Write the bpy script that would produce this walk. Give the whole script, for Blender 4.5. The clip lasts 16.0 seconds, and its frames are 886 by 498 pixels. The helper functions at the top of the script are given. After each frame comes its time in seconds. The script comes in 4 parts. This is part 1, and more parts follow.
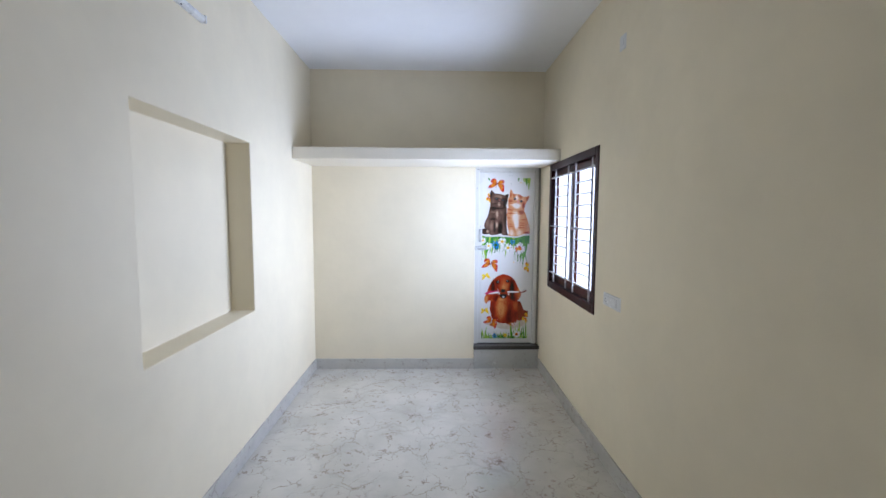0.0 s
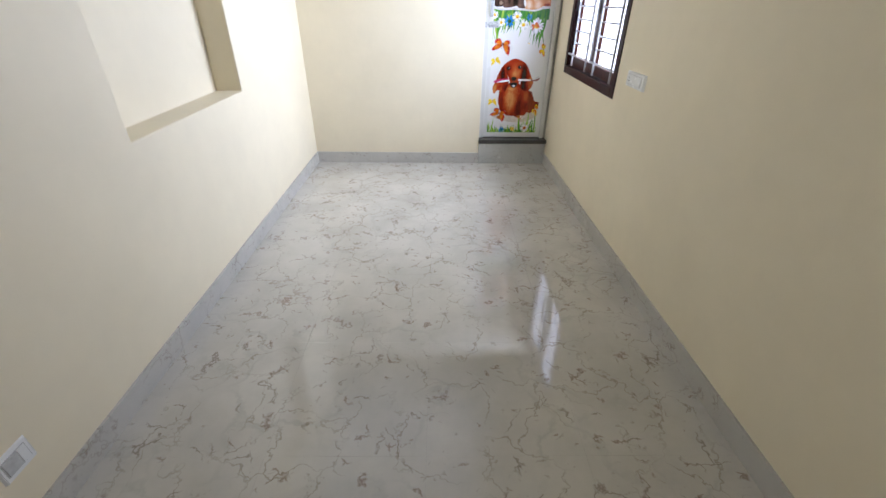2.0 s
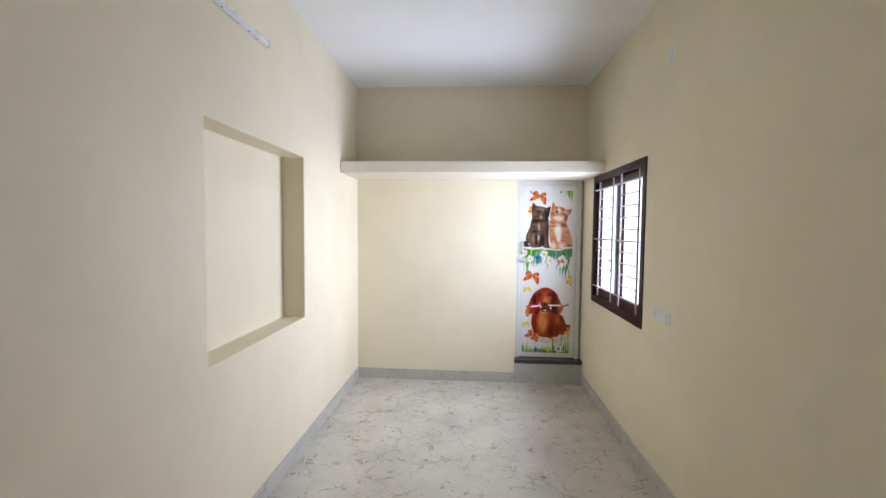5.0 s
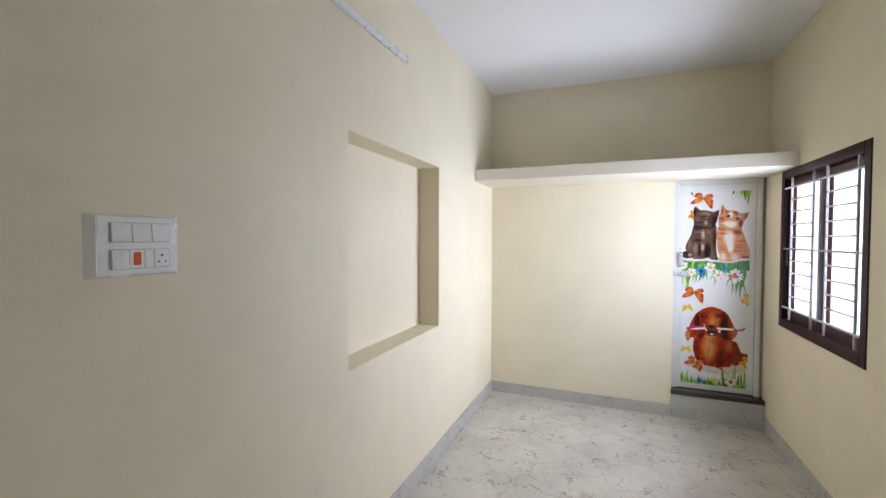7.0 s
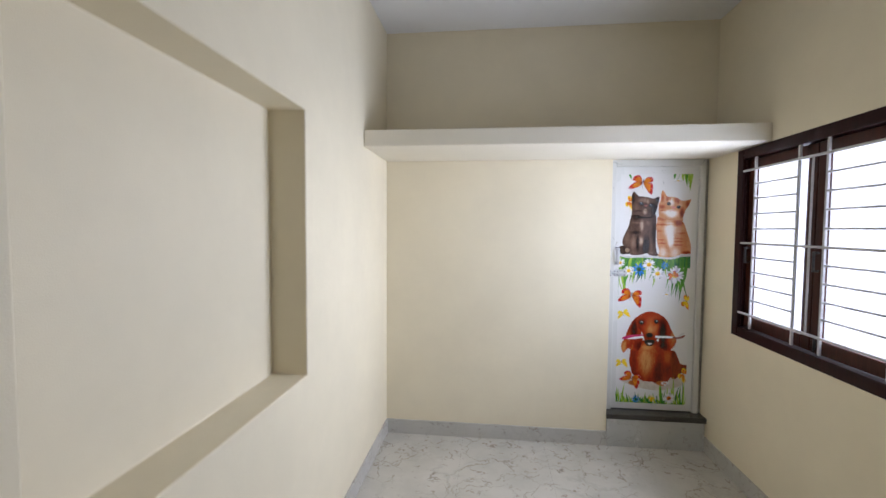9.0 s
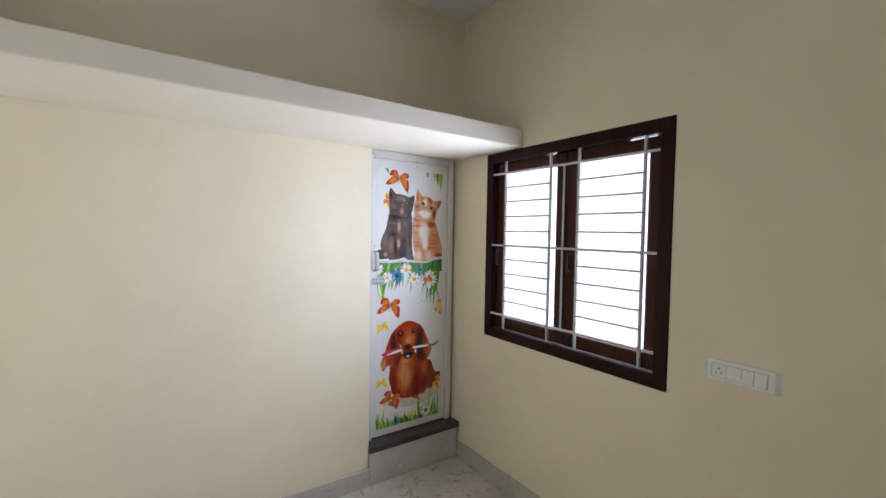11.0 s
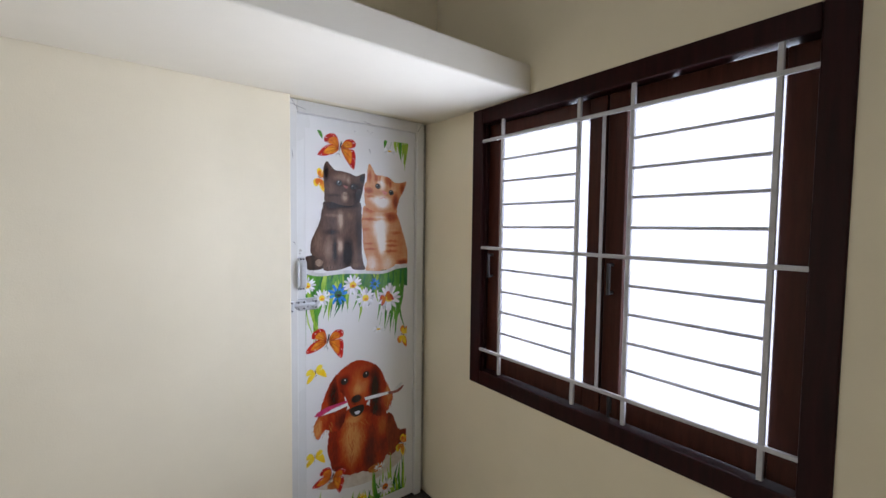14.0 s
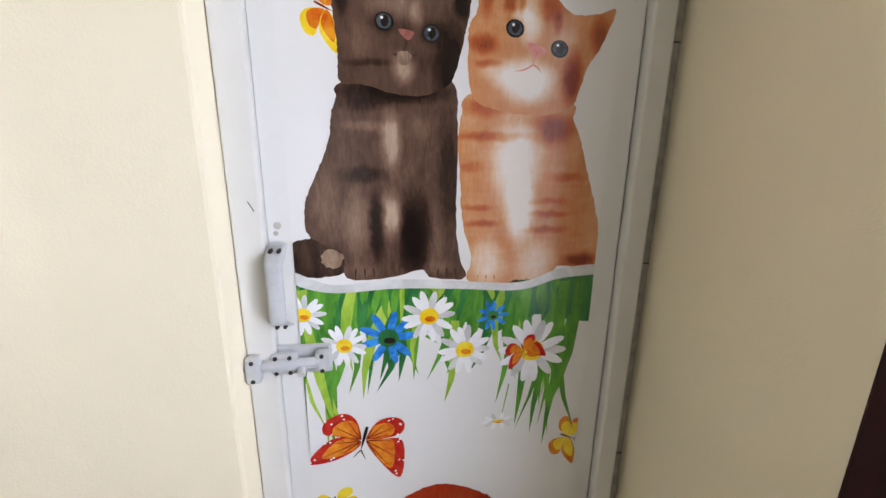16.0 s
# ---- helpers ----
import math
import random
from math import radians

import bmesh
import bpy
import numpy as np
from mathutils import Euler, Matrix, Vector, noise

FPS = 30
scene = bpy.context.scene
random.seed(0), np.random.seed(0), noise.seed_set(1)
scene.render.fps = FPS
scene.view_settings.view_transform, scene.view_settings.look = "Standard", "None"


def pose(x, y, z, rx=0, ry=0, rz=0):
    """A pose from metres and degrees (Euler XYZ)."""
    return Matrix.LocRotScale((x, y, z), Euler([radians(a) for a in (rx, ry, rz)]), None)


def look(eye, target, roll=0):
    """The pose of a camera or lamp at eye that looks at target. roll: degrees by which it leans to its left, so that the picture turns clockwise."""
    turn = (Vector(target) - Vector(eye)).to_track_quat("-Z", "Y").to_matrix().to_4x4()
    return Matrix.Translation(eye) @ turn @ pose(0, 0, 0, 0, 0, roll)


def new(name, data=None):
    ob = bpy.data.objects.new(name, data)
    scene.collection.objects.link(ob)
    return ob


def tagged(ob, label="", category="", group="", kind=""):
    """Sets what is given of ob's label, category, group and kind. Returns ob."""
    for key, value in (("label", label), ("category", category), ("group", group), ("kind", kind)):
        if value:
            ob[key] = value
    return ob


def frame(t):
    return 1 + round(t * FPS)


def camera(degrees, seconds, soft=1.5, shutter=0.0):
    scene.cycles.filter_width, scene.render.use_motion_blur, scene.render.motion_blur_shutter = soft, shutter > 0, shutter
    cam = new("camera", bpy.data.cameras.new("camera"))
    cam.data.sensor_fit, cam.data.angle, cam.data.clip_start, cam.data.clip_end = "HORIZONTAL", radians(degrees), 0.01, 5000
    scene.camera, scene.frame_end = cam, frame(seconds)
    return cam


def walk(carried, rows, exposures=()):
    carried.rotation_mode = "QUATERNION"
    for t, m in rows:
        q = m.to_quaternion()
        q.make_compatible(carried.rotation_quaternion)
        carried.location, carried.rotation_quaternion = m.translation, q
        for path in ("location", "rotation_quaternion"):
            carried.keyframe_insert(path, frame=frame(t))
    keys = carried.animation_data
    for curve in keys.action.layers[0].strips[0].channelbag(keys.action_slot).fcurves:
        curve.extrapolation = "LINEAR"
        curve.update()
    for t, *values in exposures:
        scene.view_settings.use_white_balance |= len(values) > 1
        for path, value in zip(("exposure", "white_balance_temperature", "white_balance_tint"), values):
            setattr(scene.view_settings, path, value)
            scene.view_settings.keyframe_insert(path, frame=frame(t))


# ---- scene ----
cam = camera(93.4, 16.0)
PATH = [
    (0, (0.093, -0.016, 1.626), (0.138, 1.977, 1.459), 0.3),
    (0.5, (0.08, 0.019, 1.569), (0.112, 1.978, 1.165), 0.3),
    (1, (0.08, 0.04, 1.513), (0.11, 1.929, 0.856), 0.4),
    (1.5, (0.096, 0.061, 1.465), (0.121, 1.85, 0.573), 0.4),
    (2, (0.097, 0.058, 1.463), (0.126, 1.775, 0.438), 0.7),
    (2.5, (0.105, 0.053, 1.463), (0.135, 1.752, 0.408), 0.7),
    (3, (0.102, 0.012, 1.56), (0.131, 1.812, 0.689), 0.6),
    (3.5, (0.104, -0.065, 1.63), (0.131, 1.859, 1.087), 0.4),
    (4, (0.081, -0.064, 1.608), (0.107, 1.918, 1.338), 0.5),
    (6.5, (0.037, -0.008, 1.603), (-0.588, 1.892, 1.556), 0.2),
    (7, (0.017, 0.081, 1.591), (-0.735, 1.934, 1.537), 0.2),
    (7.5, (-0.107, 0.342, 1.597), (-0.878, 2.186, 1.534), 0.2),
    (8, (-0.199, 0.572, 1.61), (-0.878, 2.451, 1.53), 0.2),
    (8.5, (-0.258, 0.88, 1.607), (-0.756, 2.815, 1.513), 0.3),
    (9, (-0.364, 1.14, 1.596), (-0.58, 3.126, 1.498), 0.4),
    (9.5, (-0.494, 1.374, 1.613), (-0.38, 3.368, 1.507), 0.6),
    (10, (-0.521, 1.608, 1.596), (-0.041, 3.547, 1.493), 0.8),
    (12.5, (-0.659, 2.178, 1.593), (0.893, 3.438, 1.538), 0.8),
    (13, (-0.551, 2.276, 1.571), (0.983, 3.559, 1.519), 0.8),
    (13.5, (-0.283, 2.428, 1.589), (1.14, 3.832, 1.528), 0.7),
    (14, (0.004, 2.637, 1.602), (1.218, 4.223, 1.499), 0.7),
    (14.5, (0.237, 2.935, 1.643), (1.233, 4.663, 1.499), 0.6),
    (15, (0.505, 3.237, 1.644), (1.227, 5.092, 1.45), 0.3),
    (15.5, (0.682, 3.53, 1.651), (1.135, 5.459, 1.38), 0.0),
    (16, (0.747, 3.707, 1.631), (1.013, 5.622, 1.121), 0.7),
]
EXPOSURES = [
    (0, 0.95, 5700, 13), (1, 1.05, 5800, 13), (2, 1.25, 6150, 13), (3, 1.2, 6300, 13), (4, 1.05, 6450, 13), (7, 0.95, 6450, 13), (9.5, 0.55, 6450, 13), (10, 0.5, 6450, 13),
    (12.5, 0.6, 6450, 13), (14.0, 0.3, 6500, 13), (14.5, -0.15, 7250, 13), (15, -0.2, 7000, 13), (15.5, 0.25, 6950, 13), (16, 0.6, 6950, 13),
]
walk(cam, [(t, look(eye, target, roll)) for t, eye, target, roll in PATH], EXPOSURES)

# ---- plan, in metres ----
LEFT, RIGHT, BACK, FRONT, TOP = -1.14, 1.21, 4.28, -0.75, 3.05
THICK = 0.2
NICHE_Y, NICHE_Z, NICHE_DEEP = (1.745, 2.855), (0.954, 2.094), 0.16
WIN_Y, WIN_Z = (2.815, 4.003), (0.93, 2.098)
RECESS_X, DOOR_FACE, SILL_Z = 0.52, 4.36, 0.245
LOFT_Y, LOFT_Z = 3.69, (2.1, 2.203)
SKIRT = 0.108

# ---- light ----
world = bpy.data.worlds.new("sky")
scene.world = world
world.use_nodes = True
wn = world.node_tree.nodes
sky = wn.new("ShaderNodeTexSky")
sky.sky_type, sky.sun_disc = "NISHITA", False
sky.sun_elevation, sky.sun_rotation = radians(18), radians(90)
world.node_tree.links.new(sky.outputs[0], wn["Background"].inputs[0])
wn["Background"].inputs[1].default_value = 0.05
# watts of the added fill lamp behind the walker
HALL_FILL = 1.6


def area_lamp(name, m, width, height, watts, colour):
    data = bpy.data.lights.new(name, "AREA")
    data.shape, data.size, data.size_y, data.energy, data.color = "RECTANGLE", width, height, watts, colour
    data.spread = radians(150)
    ob = new(name, data)
    ob.matrix_world = m
    return ob


# soft hazy sun on the window's side
sun = new("sun", bpy.data.lights.new("sun", "SUN"))
sun.data.energy, sun.data.angle, sun.data.color = 2.8, radians(60), (0.84, 0.89, 1.0)
sun.matrix_world = look((10, 5.0, 4.2), (1.2, 3.4, 1.5))

# the sky's light in the window's opening, spread by the frosted panes
area_lamp("window_daylight", look((RIGHT + 0.1, (WIN_Y[0] + WIN_Y[1]) / 2, 1.515), (0, (WIN_Y[0] + WIN_Y[1]) / 2, 1.515)), 1.05, 1.04, 38.0, (0.757, 0.852, 1.07))

# added fill lamp: assumed daylight from an unseen open doorway behind the walker
area_lamp("hall_fill_lamp", look((0.1, FRONT - 0.15, 1.1), (0.1, 3, 1.0)), 0.9, 1.9, HALL_FILL, (1.0, 0.99, 0.97))


# ---- materials ----
def nodes(name):
    m = bpy.data.materials.new(name)
    m.use_nodes = True
    t = m.node_tree
    return m, t, t.nodes, t.links, t.nodes["Principled BSDF"]


def noise_node(t, scale, detail=3.0, rough=0.55, vec=None, distort=0.0):
    n = t.nodes.new("ShaderNodeTexNoise")
    n.inputs["Scale"].default_value, n.inputs["Detail"].default_value = scale, detail
    n.inputs["Roughness"].default_value, n.inputs["Distortion"].default_value = rough, distort
    if vec:
        t.links.new(vec, n.inputs["Vector"])
    return n


def ramp(t, source, stops):
    r = t.nodes.new("ShaderNodeValToRGB")
    while len(r.color_ramp.elements) < len(stops):
        r.color_ramp.elements.new(0.5)
    for e, (p, c) in zip(r.color_ramp.elements, stops):
        e.position, e.color = p, (*c, 1)
    t.links.new(source, r.inputs[0])
    return r


def mix(t, fac, a, b, mode="MIX"):
    n = t.nodes.new("ShaderNodeMix")
    n.data_type, n.blend_type = "RGBA", mode
    for sock, v in ((n.inputs[0], fac), (n.inputs[6], a), (n.inputs[7], b)):
        if isinstance(v, (int, float)):
            sock.default_value = v
        elif isinstance(v, tuple):
            sock.default_value = (*v, 1)
        else:
            t.links.new(v, sock)
    return n.outputs[2]


def bump(t, bsdf, pairs):
    """Relief from several (height socket, strength, metres)."""
    last = None
    for h, strength, metres in pairs:
        b = t.nodes.new("ShaderNodeBump")
        b.inputs["Strength"].default_value, b.inputs["Distance"].default_value = strength, metres
        t.links.new(h, b.inputs["Height"])
        if last:
            t.links.new(last.outputs[0], b.inputs["Normal"])
        last = b
    t.links.new(last.outputs[0], bsdf.inputs["Normal"])


def coords(t, shift=False):
    c = t.nodes.new("ShaderNodeTexCoord")
    if not shift:
        return c.outputs["Object"]
    return t.nodes.new("ShaderNodeNewGeometry").outputs["Position"]


def paint(name, colour, rough=0.6, vary=0.04, grain=0.5, wave=0.6):
    m, t, n, l, b = nodes(name)
    v = coords(t)
    big = noise_node(t, 1.3, 4, 0.6, v)
    fine = noise_node(t, 260, 2, 0.6, v)
    mid = noise_node(t, 9, 5, 0.65, v)
    dark = tuple(c * (1 - vary * 2) for c in colour)
    pale = tuple(min(1, c * (1 + vary)) for c in colour)
    base = ramp(t, big.outputs[0], [(0.3, dark), (0.7, pale)])
    out = mix(t, 0.12, base.outputs[0], ramp(t, mid.outputs[0], [(0.35, dark), (0.65, pale)]).outputs[0])
    l.new(out, b.inputs["Base Color"])
    b.inputs["Roughness"].default_value = rough
    bump(t, b, [(big.outputs[0], wave, 0.02), (mid.outputs[0], 0.25, 0.004), (fine.outputs[0], grain, 0.0008)])
    return m


def plain(name, colour, rough=0.4, metal=0.0, coat=0.0, vary=0.12, scale=40, relief=0.1):
    m, t, n, l, b = nodes(name)
    v = coords(t)
    a = noise_node(t, scale, 4, 0.6, v)
    r = ramp(t, a.outputs[0], [(0.3, tuple(c * (1 - vary) for c in colour)), (0.7, tuple(min(1, c * (1 + vary)) for c in colour))])
    l.new(r.outputs[0], b.inputs["Base Color"])
    rr = ramp(t, noise_node(t, scale * 0.3, 3, 0.6, v).outputs[0], [(0.3, (rough * 0.8,) * 3), (0.7, (min(1, rough * 1.25),) * 3)])
    l.new(rr.outputs[0], b.inputs["Roughness"])
    b.inputs["Metallic"].default_value, b.inputs["Coat Weight"].default_value = metal, coat
    bump(t, b, [(a.outputs[0], relief, 0.001)])
    return m


def marble(name, pale, grey, rough, vein=1.0):
    m, t, n, l, b = nodes(name)
    v = coords(t, True)
    warp = noise_node(t, 3.0, 5, 0.6, v)
    add = t.nodes.new("ShaderNodeVectorMath")
    add.operation = "MULTIPLY_ADD"
    add.inputs[1].default_value = (0.45,) * 3
    l.new(warp.outputs["Color"], add.inputs[0])
    l.new(v, add.inputs[2])
    cloud = noise_node(t, 2.6, 6, 0.6, v)
    base = ramp(t, cloud.outputs[0], [(0.32, grey), (0.62, pale)]).outputs[0]

    def veins(scale, width, mask_scale, lo, hi, colour, under, strength):
        vor = t.nodes.new("ShaderNodeTexVoronoi")
        vor.feature = "DISTANCE_TO_EDGE"
        vor.inputs["Scale"].default_value = scale
        l.new(add.outputs[0], vor.inputs["Vector"])
        line = ramp(t, vor.outputs["Distance"], [(0.0, (1, 1, 1)), (width, (0, 0, 0))])
        mask = ramp(t, noise_node(t, mask_scale, 3, 0.6, v).outputs[0], [(lo, (0, 0, 0)), (hi, (strength,) * 3)])
        both = mix(t, 1.0, line.outputs[0], mask.outputs[0], "MULTIPLY")
        return mix(t, both, under, colour)

    base = veins(2.6, 0.05, 2.2, 0.44, 0.62, (0.30, 0.29, 0.26), base, 0.35 * vein)
    base = veins(4.0, 0.022, 3.4, 0.42, 0.58, (0.22, 0.17, 0.11), base, 0.6 * vein)
    base = veins(5.0, 0.035, 6.5, 0.53, 0.61, (0.15, 0.10, 0.06), base, 0.65 * vein)
    base = veins(7.5, 0.06, 9.0, 0.57, 0.64, (0.17, 0.09, 0.045), base, 0.7 * vein)
    l.new(base, b.inputs["Base Color"])
    smear = ramp(t, noise_node(t, 5, 4, 0.6, v).outputs[0], [(0.3, (rough,) * 3), (0.75, (rough * 2.2,) * 3)])
    l.new(smear.outputs[0], b.inputs["Roughness"])
    b.inputs["IOR"].default_value = 1.8
    bump(t, b, [(noise_node(t, 11, 1, 0.5, v).outputs[0], 0.05, 0.0008)])
    return m


CREAM = (0.785, 0.703, 0.525)
WALL = paint("cream_wall_paint", CREAM)
CEIL = paint("white_ceiling_paint", (0.87, 0.87, 0.87), 0.75, 0.02)
LOFT = paint("cream_slab_paint", (0.80, 0.745, 0.625), 0.6, 0.03)
FLOOR = marble("polished_marble_tile", (0.56, 0.537, 0.48), (0.46, 0.44, 0.39), 0.006)
SKIRTING = marble("grey_marble_skirting", (0.50, 0.48, 0.435), (0.43, 0.415, 0.375), 0.3, 0.8)
RISER = marble("pale_grey_riser_tile", (0.50, 0.50, 0.47), (0.42, 0.42, 0.40), 0.16, 0.4)
GRANITE = plain("dark_granite", (0.055, 0.05, 0.045), 0.22, vary=0.6, scale=160)
CEMENT = plain("rough_grey_cement", (0.36, 0.34, 0.30), 0.9, vary=0.3, scale=30, relief=0.5)
GROUT = plain("tile_grout", (0.33, 0.32, 0.30), 0.9)
PVC = plain("white_pvc", (0.68, 0.675, 0.65), 0.3, vary=0.03, scale=5)
FRAME_PVC = plain("grey_white_pvc_frame", (0.62, 0.61, 0.575), 0.35, vary=0.04, scale=6)
FILM = plain("glossy_white_film", (0.74, 0.73, 0.715), 0.1, vary=0.015, scale=3, relief=0.02)
WHITE_PLASTIC = plain("white_switch_plastic", (0.80, 0.80, 0.79), 0.25, vary=0.02)
GREY_GAP = plain("grey_plastic_gap", (0.52, 0.52, 0.51), 0.5)
GREY_MARK = plain("dark_grey_hairline", (0.10, 0.10, 0.11), 0.8)
DARK_HOLE = plain("dark_hole", (0.015, 0.015, 0.015), 0.8)
NEON = plain("orange_neon_lens", (0.75, 0.10, 0.02), 0.15, coat=0.5)
TUBE = plain("off_white_lamp_plastic", (0.74, 0.74, 0.74), 0.3, vary=0.03)
STEEL = plain("silver_painted_steel", (0.47, 0.465, 0.48), 0.4, metal=0.0, vary=0.1)
HANDLE_GREY = plain("pale_grey_enamel", (0.47, 0.48, 0.49), 0.32, vary=0.06, scale=90)
BLACK_METAL = plain("black_metal", (0.02, 0.018, 0.018), 0.35)


def wood(name, dark, pale, rough):
    m, t, n, l, b = nodes(name)
    mp = t.nodes.new("ShaderNodeMapping")
    mp.inputs["Scale"].default_value = (22, 22, 2.2)
    l.new(coords(t), mp.inputs[0])
    grain = noise_node(t, 2.0, 6, 0.65, mp.outputs[0], 0.4)
    l.new(ramp(t, grain.outputs[0], [(0.3, dark), (0.7, pale)]).outputs[0], b.inputs["Base Color"])
    b.inputs["Roughness"].default_value = rough
    b.inputs["Specular IOR Level"].default_value = 0.14
    bump(t, b, [(grain.outputs[0], 0.15, 0.001)])
    return m


FRAME_WOOD = wood("dark_varnished_frame_wood", (0.014, 0.003, 0.003), (0.028, 0.006, 0.006), 0.34)
SASH_WOOD = wood("red_brown_varnished_sash_wood", (0.03, 0.008, 0.005), (0.062, 0.017, 0.010), 0.3)


def pane_glass():
    """Frosted pane under a wrinkled clear film: most light goes straight through, some is scattered."""
    m, t, n, l, b = nodes("frosted_window_glass")
    v = coords(t)
    crease = noise_node(t, 8, 6, 0.7, v, 1.2)
    b.inputs["Base Color"].default_value = (0.85, 0.88, 0.95, 1)
    b.inputs["Roughness"].default_value = 0.25
    clear, scatter = n.new("ShaderNodeBsdfTransparent"), n.new("ShaderNodeBsdfTranslucent")
    clear.inputs[0].default_value = (0.13, 0.137, 0.15, 1)
    scatter.inputs[0].default_value = (0.335, 0.328, 0.325, 1)
    f = ramp(t, crease.outputs[0], [(0.38, (0.7,) * 3), (0.5, (0.76,) * 3), (0.535, (0.9,) * 3), (0.56, (0.66,) * 3), (0.7, (0.78,) * 3)])
    one, two = n.new("ShaderNodeMixShader"), n.new("ShaderNodeMixShader")
    l.new(f.outputs[0], one.inputs[0])
    l.new(clear.outputs[0], one.inputs[1])
    l.new(scatter.outputs[0], one.inputs[2])
    two.inputs[0].default_value = 0.06
    l.new(one.outputs[0], two.inputs[1])
    l.new(b.outputs[0], two.inputs[2])
    l.new(two.outputs[0], n["Material Output"].inputs[0])
    return m


GLASS = pane_glass()


# ---- mesh helpers ----
def add_box(bm, lo, hi, bevel=0.0, seg=1, mat=0):
    fresh = bmesh.ops.create_cube(bm, size=1)["verts"]
    for v in fresh:
        v.co = Vector([(a + b) / 2 + c * (b - a) for a, b, c in zip(lo, hi, v.co)])
    faces = {f for v in fresh for f in v.link_faces}
    if bevel:
        edges = list({e for v in fresh for e in v.link_edges})
        r = bmesh.ops.bevel(bm, geom=edges, offset=bevel, segments=seg, profile=0.5, affect="EDGES")
        faces = {f for f in faces if f.is_valid} | set(r["faces"])
    for f in faces:
        f.material_index = mat
    return bm


def box(lo, hi, bevel=0.0, seg=1):
    return add_box(bmesh.new(), lo, hi, bevel, seg)


def add_rod(bm, a, b, radius, sides=10, mat=0):
    a, b = Vector(a), Vector(b)
    turn = (b - a).to_track_quat("Z", "Y").to_matrix().to_4x4()
    r = bmesh.ops.create_cone(bm, cap_ends=True, segments=sides, radius1=radius, radius2=radius, depth=(b - a).length,
                              matrix=Matrix.Translation((a + b) / 2) @ turn)
    for f in {f for v in r["verts"] for f in v.link_faces}:
        f.material_index = mat
        f.smooth = len(f.verts) == 4
    return bm


def part(name, bm, material, parent=None, label="", smooth=False):
    me = bpy.data.meshes.new(name)
    bm.normal_update()
    bm.to_mesh(me)
    bm.free()
    for m in (material if isinstance(material, (list, tuple)) else [material]):
        me.materials.append(m)
    if smooth:
        me.shade_smooth()
    ob = new(name, me)
    ob.parent = parent
    return tagged(ob, label)


def structure(ob, label, category):
    return tagged(ob, label, category, kind="structure")


def empty(name, place=(0, 0, 0)):
    ob = new(name)
    ob.empty_display_size = 0.05
    return ob


def holed_wall(x_face, x_out, y, z, hy, hz, deep):
    """A wall in the plane x = x_face with an opening; deep: the recess's depth, None: right through."""
    bm = bmesh.new()
    ys, zs = [y[0], hy[0], hy[1], y[1]], [z[0], hz[0], hz[1], z[1]]

    def sheet(x, hole):
        grid = [[bm.verts.new((x, a, b)) for b in zs] for a in ys]
        for i in range(3):
            for j in range(3):
                if not (hole and i == j == 1):
                    bm.faces.new((grid[i][j], grid[i + 1][j], grid[i + 1][j + 1], grid[i][j + 1]))
        return grid

    near = sheet(x_face, True)
    far = sheet(x_out, deep is None)
    ring = [(1, 1), (2, 1), (2, 2), (1, 2)]
    a = [near[i][j] for i, j in ring]
    if deep is None:
        b = [far[i][j] for i, j in ring]
    else:
        x_in = x_face + (deep if x_out > x_face else -deep)
        b = [bm.verts.new((x_in, ys[i], zs[j])) for i, j in ring]
        bm.faces.new(b)
    for k in range(4):
        bm.faces.new((a[k], a[(k + 1) % 4], b[(k + 1) % 4], b[k]))
    rim = [(0, 0), (1, 0), (2, 0), (3, 0), (3, 1), (3, 2), (3, 3), (2, 3), (1, 3), (0, 3), (0, 2), (0, 1)]
    for k in range(12):
        (i, j), (p, q) = rim[k], rim[(k + 1) % 12]
        bm.faces.new((near[i][j], near[p][q], far[p][q], far[i][j]))
    bmesh.ops.recalc_face_normals(bm, faces=bm.faces)
    if deep is not None:
        edges = [e for e in bm.edges if all(v in a or v in b for v in e.verts)]
        bmesh.ops.bevel(bm, geom=edges, offset=0.007, segments=3, profile=0.5, affect="EDGES")
    return bm


# ---- structure ----
structure(part("floor", box((LEFT - THICK, FRONT - 1.2, -0.15), (RIGHT + THICK, BACK + 0.3, -0.012)), GROUT),
          "grey bedding under polished marble floor tiles", "floor")
floor = bpy.data.objects["floor"]
structure(part("ceiling", box((LEFT - THICK, FRONT - 1.2, TOP), (RIGHT + THICK, BACK + 0.4, TOP + 0.15)), CEIL),
          "plain white painted plaster ceiling", "ceiling")
structure(part("wall_west", holed_wall(LEFT, LEFT - 0.3, (FRONT, BACK + THICK), (-0.01, TOP), NICHE_Y, NICHE_Z, NICHE_DEEP), WALL),
          "cream painted plaster wall with a recessed niche", "wall")
SKEW = 0.0168


def east(y):
    """The east wall's face: it widens a little south of the window."""
    return RIGHT + max(0.0, WIN_Y[0] - y) * SKEW


